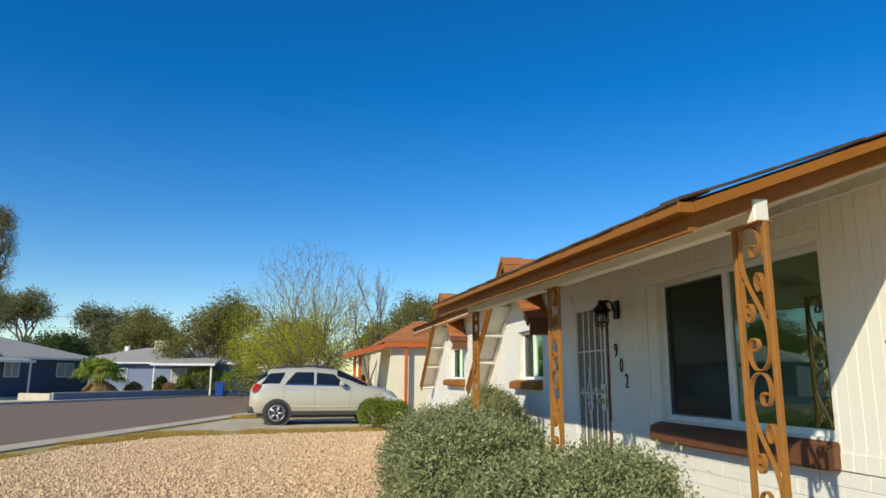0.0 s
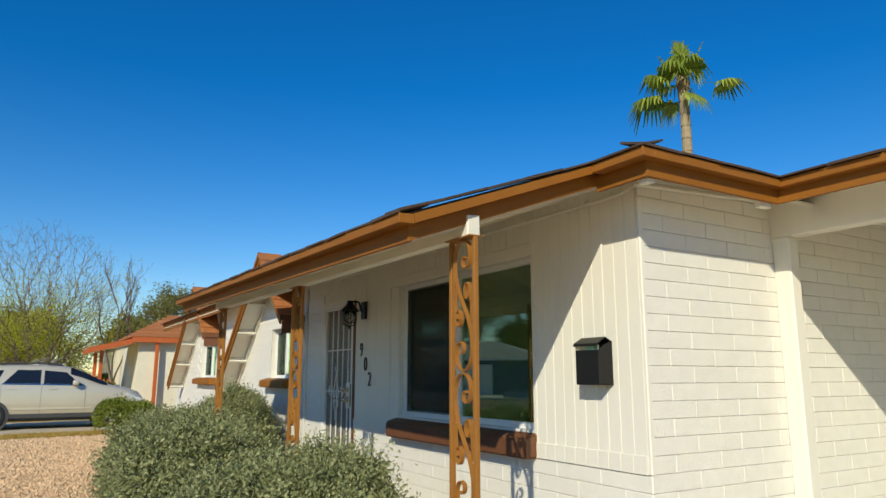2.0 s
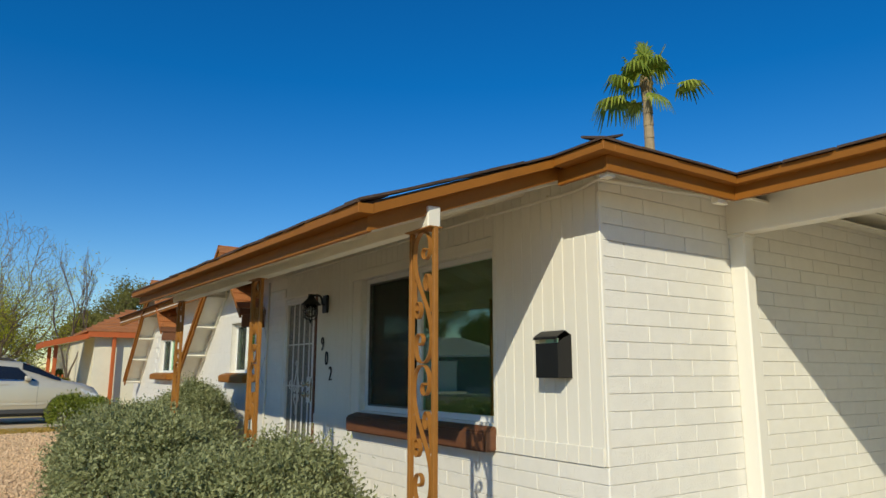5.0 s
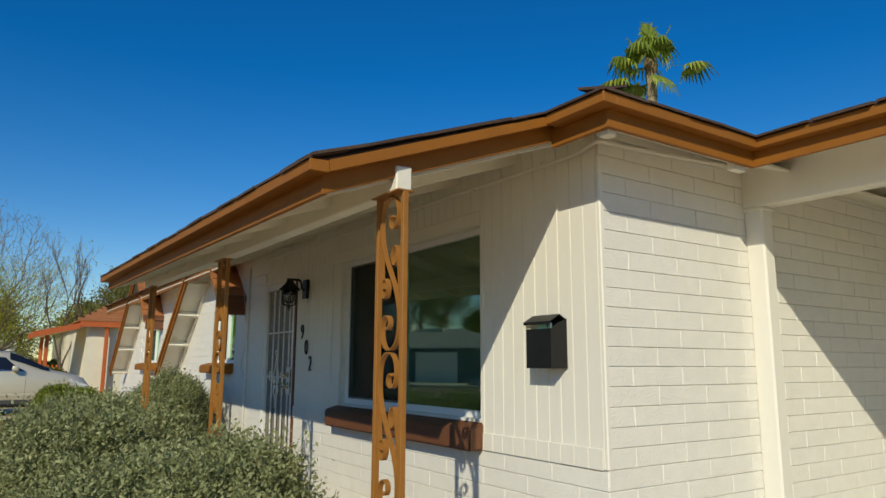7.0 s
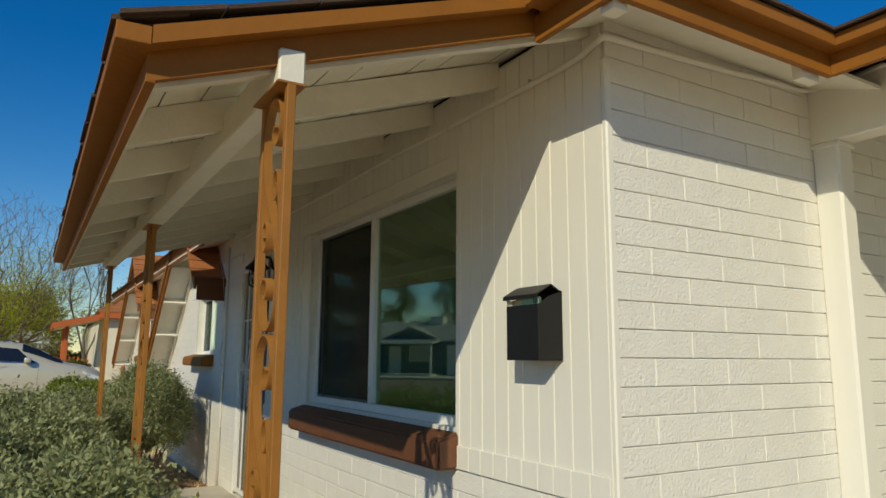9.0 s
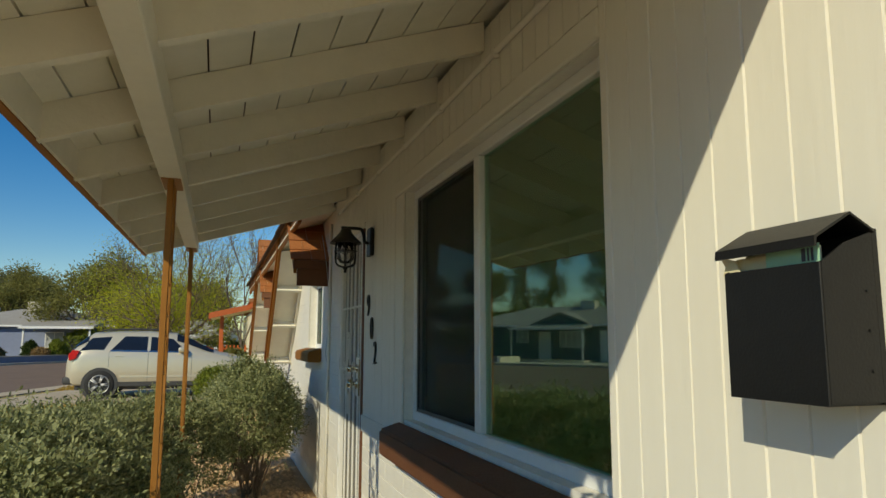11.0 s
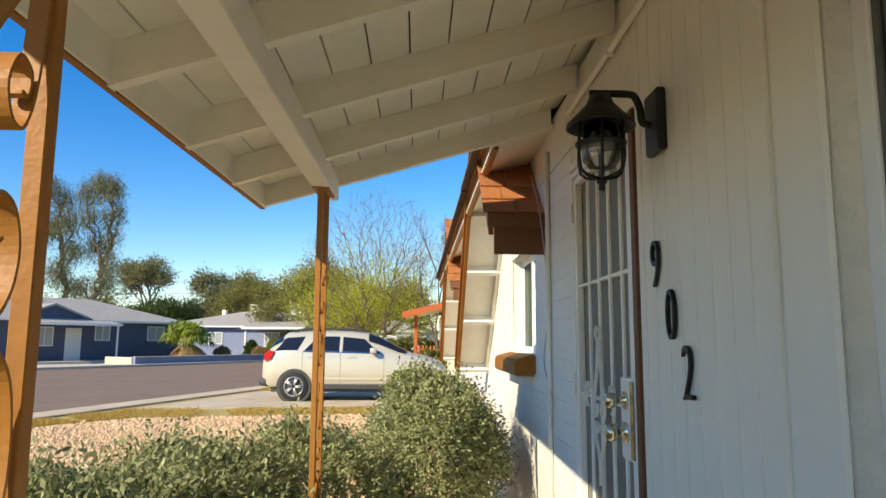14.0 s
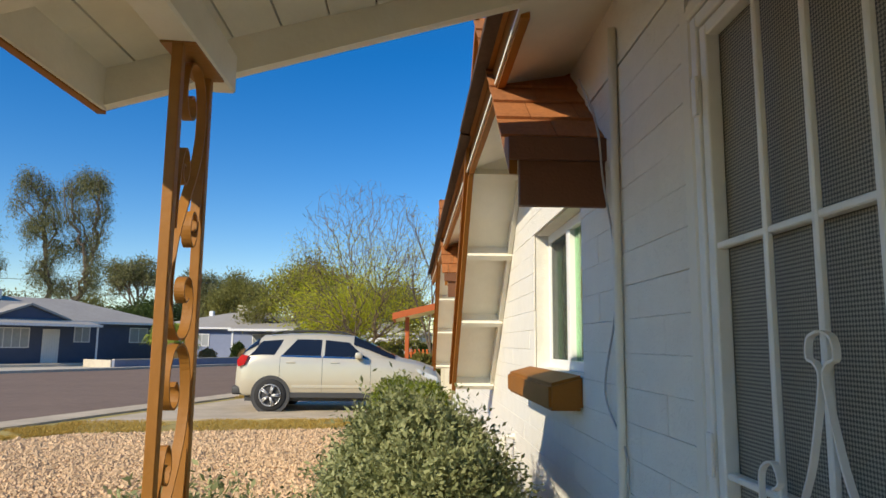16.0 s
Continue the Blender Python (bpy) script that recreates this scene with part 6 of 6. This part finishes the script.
crown_tree("eucalyptus_tree", (-35.4, 79.0, 0), EUC, ((-2.9, 0.3, 18.6, 1.3, 1.5), (-3.4, -0.5, 16.4, 1.0, 1.2), (-1.2, 0.8, 17.2, 1.3, 1.6), (-1.9, 0, 13.8, 1.3, 1.6), (0.0, -0.6, 14.4, 1.2, 1.4), (0.3, 0.5, 11.4, 1.2, 1.5), (-0.6, -0.3, 9.0, 1.3, 1.4), (0.8, 0.2, 7.4, 1.1, 1.2)), 31, 700, M_EUC, 21000, 0.24, 0.34, 0.36, M_BARK, fork=0.3, balance=0.5, droop=0.9, aspect=0.22, group="eucalyptus trees")
crown_tree("eucalyptus_tree", (-32.8, 79.5, 0), EUC, ((0.6, 0.3, 18.8, 1.6, 1.3), (1.8, -0.3, 18.2, 1.1, 1.3), (-1.2, 0.4, 17.8, 1.1, 1.4), (1.6, 0.4, 15.4, 1.2, 1.7), (-0.8, -0.5, 14.8, 1.2, 1.5), (2.0, 0, 12.8, 0.9, 1.2), (0.2, 0.5, 12.0, 1.3, 1.7), (1.8, -0.3, 10.0, 1.1, 1.5), (1.2, 0.3, 7.8, 1.3, 1.5), (-0.8, 0, 7.2, 1.1, 1.3)), 32, 800, M_EUC, 24000, 0.24, 0.34, 0.4, M_BARK, fork=0.3, balance=0.5, droop=0.9, aspect=0.22, group="eucalyptus trees")
for sx, sy, seed in ((-43.3, 77.0, 33), (-48.5, 80.0, 34)):
    crown_tree("eucalyptus_tree", (sx, sy, 0), EUC, ((-1.0, 0.2, 13.9, 2.2, 1.4), (1.4, 0, 12.2, 2.0, 1.8), (-2.2, 0.4, 11.2, 1.6, 1.7), (2.6, 0.2, 9.4, 1.5, 1.5), (0.2, -0.4, 10.0, 1.8, 1.8), (1.2, 0.3, 7.6, 1.6, 1.3)), seed, 620, M_EUC, 22000, 0.24, 0.36, 0.3, M_BARK, fork=0.34, balance=0.5, droop=0.6, aspect=0.22, group="eucalyptus trees")
tree("eucalyptus_tree", (-39.5, 113.0, 0), "distant airy grey-green eucalyptus tree", 15.5, 35, M_EUC, depth=4, spread=0.5, limbs=5, trunk=0.4, leaves=12000, leaf=0.4, clump=0.5, droop=0.2, first=0.17, aspect=0.3, group="eucalyptus trees")
tree("eucalyptus_tree", (-27.0, 108.0, 0), "distant airy grey-green eucalyptus tree", 12.5, 36, M_EUC, depth=4, spread=0.55, limbs=5, trunk=0.3, leaves=14000, leaf=0.4, clump=0.55, droop=0.2, first=0.2, aspect=0.3, group="eucalyptus trees")
tree("eucalyptus_tree", (-20.0, 100.0, 0), "distant airy grey-green eucalyptus tree", 11.0, 37, M_EUC, depth=4, spread=0.55, limbs=5, trunk=0.3, leaves=12000, leaf=0.4, clump=0.55, droop=0.2, first=0.2, aspect=0.3, group="eucalyptus trees")
tree("round_tree", (-24.8, 82.0, 0), "dense dark green rounded tree behind the roofs", 7.4, 38, M_DARKLEAF, depth=4, spread=0.75, limbs=7, trunk=0.15, leaves=26000, leaf=0.26, clump=0.5, first=0.22)
tree("street_tree", (-34.0, 18.0, 0), "leafy green street tree mirrored in the window", 7.5, 39, M_DARKLEAF, depth=4, spread=0.65, limbs=6, trunk=0.3, leaves=16000, leaf=0.17, clump=0.42, first=0.2)
tree("street_tree", (-46.0, 30.0, 0), "leafy green street tree mirrored in the window", 11, 40, M_EUC, depth=4, spread=0.6, limbs=6, trunk=0.35, leaves=16000, leaf=0.26, clump=0.5, first=0.2)
for i, (x, y, h) in enumerate(((-62, 118, 9), (-50, 122, 8), (-33, 124, 8), (-12, 112, 8), (0, 110, 9), (12, 100, 9), (24, 96, 9), (-72, 100, 11))):
    tree("distant_tree", (x, y, 0), "hazy dull-green tree in the far distance", h, 50 + i, M_OLIVE if i % 2 else M_EUC, depth=4, spread=0.7, limbs=6, trunk=0.2, leaves=9000, leaf=0.5, clump=0.6, first=0.28, group="background trees")
for i, (x, y, z, r) in enumerate(((-4.2, 58.5, 0.9, 1.6), (-2.0, 55.0, 0.7, 1.3), (0.6, 52, 0.6, 1.2), (-7.2, 60.8, 1.0, 1.5), (3.4, 36.5, 0.5, 0.8), (3.0, 30.5, 0.35, 0.6), (-8.6, 58.6, 0.55, 0.5), (-10.2, 58.0, 0.5, 0.45), (2.4, 44.0, 0.7, 1.4))):
    shrub("garden_shrub", [(x, y, z, r, r, z + 0.35), (x + r * 0.7, y + 0.3, z * 0.8, r * 0.7, r * 0.7, z * 0.9)], "rough green garden shrub by the street", (M_GREENLEAF, M_DARKLEAF, M_OLIVE)[i % 3], 4500, 0.12, 70 + i, group="garden shrubs")


# ---- palms ----
def fan(bm_pts, bm_faces, root, direction, stalk, blade, rng, sag, n=22):
    """A fan palm leaf: a stalk and a hand of drooping blades."""
    d = Vector(direction).normalized()
    side = d.cross(Vector((0, 0, 1)))
    side = side.normalized() if side.length > 0.1 else Vector((1, 0, 0))
    up = side.cross(d)
    hub = Vector(root) + d * stalk - Vector((0, 0, sag * stalk * 0.25))
    w = 0.02 * blade
    def quad(a, b, c, e):
        i = len(bm_pts)
        bm_pts.extend([a, b, c, e])
        bm_faces.append((i, i + 1, i + 2, i + 3))
    r = Vector(root)
    quad(r + side * w, r - side * w, hub - side * w * 0.6, hub + side * w * 0.6)
    for k in range(n):
        a = (k / (n - 1) - 0.5) * 4.4
        v = (d * math.cos(a) + side * math.sin(a)).normalized()
        L = blade * (0.75 + 0.25 * math.cos(a)) * rng.uniform(0.85, 1.1)
        across = v.cross(up).normalized() * blade * 0.045
        m = hub + v * L * 0.6 - Vector((0, 0, sag * L * 0.12))
        e = hub + v * L * 0.85 - Vector((0, 0, sag * L * (0.45 + 0.2 * rng.random())))
        quad(hub + across * 0.3, hub - across * 0.3, m - across, m + across)
        quad(m + across, m - across, e - across * 0.15, e + across * 0.15)


def palm(name, base, label, trunk_h, trunk_r, blade, count, seed, skirt=0, lean=(0, 0), spread=1.0, fronds=()):
    rng = np.random.default_rng(seed)
    b = Vector(base)
    ob = thing(name, label, "palm tree", at=b)
    bm = bmesh.new()
    n = 26
    pts = [b + Vector((lean[0] * (k / n) ** 2, lean[1] * (k / n) ** 2, trunk_h * k / n)) for k in range(n + 1)]
    for k in range(n):
        tube(bm, [pts[k], pts[k] * 0.15 + pts[k + 1] * 0.85, pts[k + 1]], trunk_r * 1.06, 12, trunk_r * 0.94, cap=(k == n - 1))
    part("trunk", bm, material("palm_trunk", (0.36, 0.27, 0.16), 0.9, vary=0.25, scale=14, bump=0.6, bump_scale=30, stretch=(1, 1, 4)), ob)
    top = pts[-1]
    head = bmesh.new()
    lathe(head, [(trunk_r, -0.1 * blade), (trunk_r * 1.5, 0.2 * blade), (trunk_r * 1.2, 0.5 * blade), (0.02, 0.7 * blade)], top, "z", 12)
    part("crown_base", head, M_DRYFROND, ob)
    for aside, up, along, stalk, size, droop in fronds:
        V, F = [], []
        fan(V, F, top + Vector((0, 0, 0.25 * blade)), (0.617 * aside + 0.787 * along, -0.787 * aside + 0.617 * along, up), stalk * 1.2, size * 1.2, rng, droop, 26)
        adopt(soup("frond", np.array([p[:] for p in V]), np.array(F), M_FROND), ob)
    for mat, num, lo, hi, nm in ((M_FROND, count, 0.0, 1.3, "frond"), (M_DRYFROND, skirt, -1.2, -0.7, "dry_frond")):
        for k in range(num):
            a = k * 2.399 + rng.uniform(-0.3, 0.3)
            el = lo + (hi - lo) * ((k + 0.5) / max(num, 1)) ** 1.0
            V, F = [], []
            fan(V, F, top + Vector((0, 0, 0.35 * blade)), (math.cos(a) * math.cos(el) * spread, math.sin(a) * math.cos(el) * spread, math.sin(el)), blade * rng.uniform(0.6, 1.0), blade * rng.uniform(0.8, 1.05), rng, 1.0 if mat is M_FROND else 0.5)
            fr = soup(nm, np.array([p[:] for p in V]), np.array(F), mat)
            adopt(fr, ob)
    return ob


TALL_PALM = ((1.0, 0.10, 0.1, 0.78, 0.66, 0.9), (-0.85, -0.05, 0.2, 0.62, 0.80, 1.2), (-0.75, 0.35, -0.2, 0.5, 0.66, 1.2), (-0.45, 0.85, 0.1, 0.55, 0.60, 0.6),
             (0.0, 1.0, -0.1, 0.62, 0.55, 0.3), (0.42, 0.95, 0.1, 0.62, 0.60, 0.35), (0.32, 0.6, -0.5, 0.45, 0.62, 1.2), (-0.3, 0.5, -0.6, 0.45, 0.66, 1.3),
             (-0.2, 0.4, 0.6, 0.4, 0.62, 1.2), (0.28, -0.4, -0.3, 0.4, 0.50, 0.9), (-0.38, -0.45, 0.2, 0.4, 0.48, 1.0), (-0.05, 0.75, -0.35, 0.4, 0.62, 1.0))
palm("fan_palm", (13.90, 10.66, 0), "tall slender fan palm behind the house roof", 8.62, 0.12, 0.8, 0, 3, fronds=TALL_PALM)
palm("fan_palm", (-13.6, 53.6, 0.28), "squat fan palm with dry skirt before the blue house", 1.0, 0.3, 1.25, 26, 5, skirt=14)
for i, (x, y) in enumerate(((-11.6, 55.2), (-9.4, 57.4))):
    shrub("garden_shrub", [(x, y, 0.5, 0.5, 0.5, 0.45)], "small rust-brown dry garden shrub", M_DRYFROND, 1500, 0.12, 90 + i)

# ---- verge grass and gravel stones ----
rng = np.random.default_rng(8)


def inside(px, py, poly):
    hit = np.zeros(len(px), bool)
    j = len(poly) - 1
    for i in range(len(poly)):
        (xi, yi), (xj, yj) = poly[i], poly[j]
        hit ^= ((yi > py) != (yj > py)) & (px < (xj - xi) * (py - yi) / (yj - yi + 1e-12) + xi)
        j = i
    return hit


n = 100000
px, py = rng.uniform(-6.5, 3.2, n), 3.0 + 17.3 * rng.random(n) ** 1.0
ok = inside(px, py, gravel) & ~((px > 1.9) & (py < 8.25))
px, py = px[ok], py[ok]
n = len(px)
octa = np.array([(1, 0, 0), (0, 1, 0), (-1, 0, 0), (0, -1, 0), (0, 0, 1), (0, 0, -1)], float)
v = octa[None] * rng.uniform(0.6, 1.2, (n, 6, 1)) * (rng.gamma(4.0, 0.0048, n) + 0.006)[:, None, None]
v[:, :, 2] *= 0.7
th = rng.uniform(0, math.tau, n)
c, s = np.cos(th)[:, None], np.sin(th)[:, None]
v = np.stack([v[:, :, 0] * c - v[:, :, 1] * s, v[:, :, 0] * s + v[:, :, 1] * c, v[:, :, 2]], 2)
v += np.stack([px, py, rng.uniform(0.0, 0.012, n)], 1)[:, None]
tri = np.array([(0, 1, 4), (1, 2, 4), (2, 3, 4), (3, 0, 4), (1, 0, 5), (2, 1, 5), (3, 2, 5), (0, 3, 5)])
stones = soup("gravel_stones", v.reshape(-1, 3), (tri[None] + 6 * np.arange(n)[:, None, None]).reshape(-1, 3), M_STONE)
tagged(stones, "loose pinkish tan gravel stones covering the yard", "gravel", kind="stuff")

M_STRAW = leaf_material("dry_grass_blade", (0.40, 0.25, 0.04), (0.60, 0.42, 0.12))
k = 60000
line_a, line_b = np.array([(-5.5, 10.0), (-4.4, 15.9), (-2.9, 18.0), (3.0, 18.95)]), np.array([(-6.2, 10.0), (-4.9, 16.6), (-3.5, 19.7), (3.0, 20.5)])
seg = rng.integers(0, 3, k)
f = rng.random((k, 1))
w = rng.random((k, 1))
pa, pb = line_a[seg] * (1 - f) + line_a[seg + 1] * f, line_b[seg] * (1 - f) + line_b[seg + 1] * f
g2 = pa * w + pb * (1 - w)
patch = np.array([noise.noise(Vector((a * 0.9, b * 0.9, 3.0))) for a, b in g2])
g2 = g2[patch > -0.12]
gp = np.concatenate([g2, np.zeros((len(g2), 1))], 1)
up = np.tile(np.array([0, 0, 1.0]), (len(gp), 1))
grass = leaf_soup("grass_verge", gp, up * 2.2, 0.055, M_STRAW, rng, aspect=0.12)
tagged(grass, "short dry yellow grass edging the gravel", "grass", kind="stuff")
k = 9000
x0 = np.stack([rng.uniform(-2.2, 1.0, k), rng.uniform(25.6, 27.5, k), np.full(k, -0.03)], 1)
tagged(leaf_soup("grass_patch", x0, np.tile(np.array([0, 0, 2.2]), (k, 1)), 0.08, M_STRAW, rng, aspect=0.12), "patchy dry grass beyond the driveway", "grass", kind="stuff")
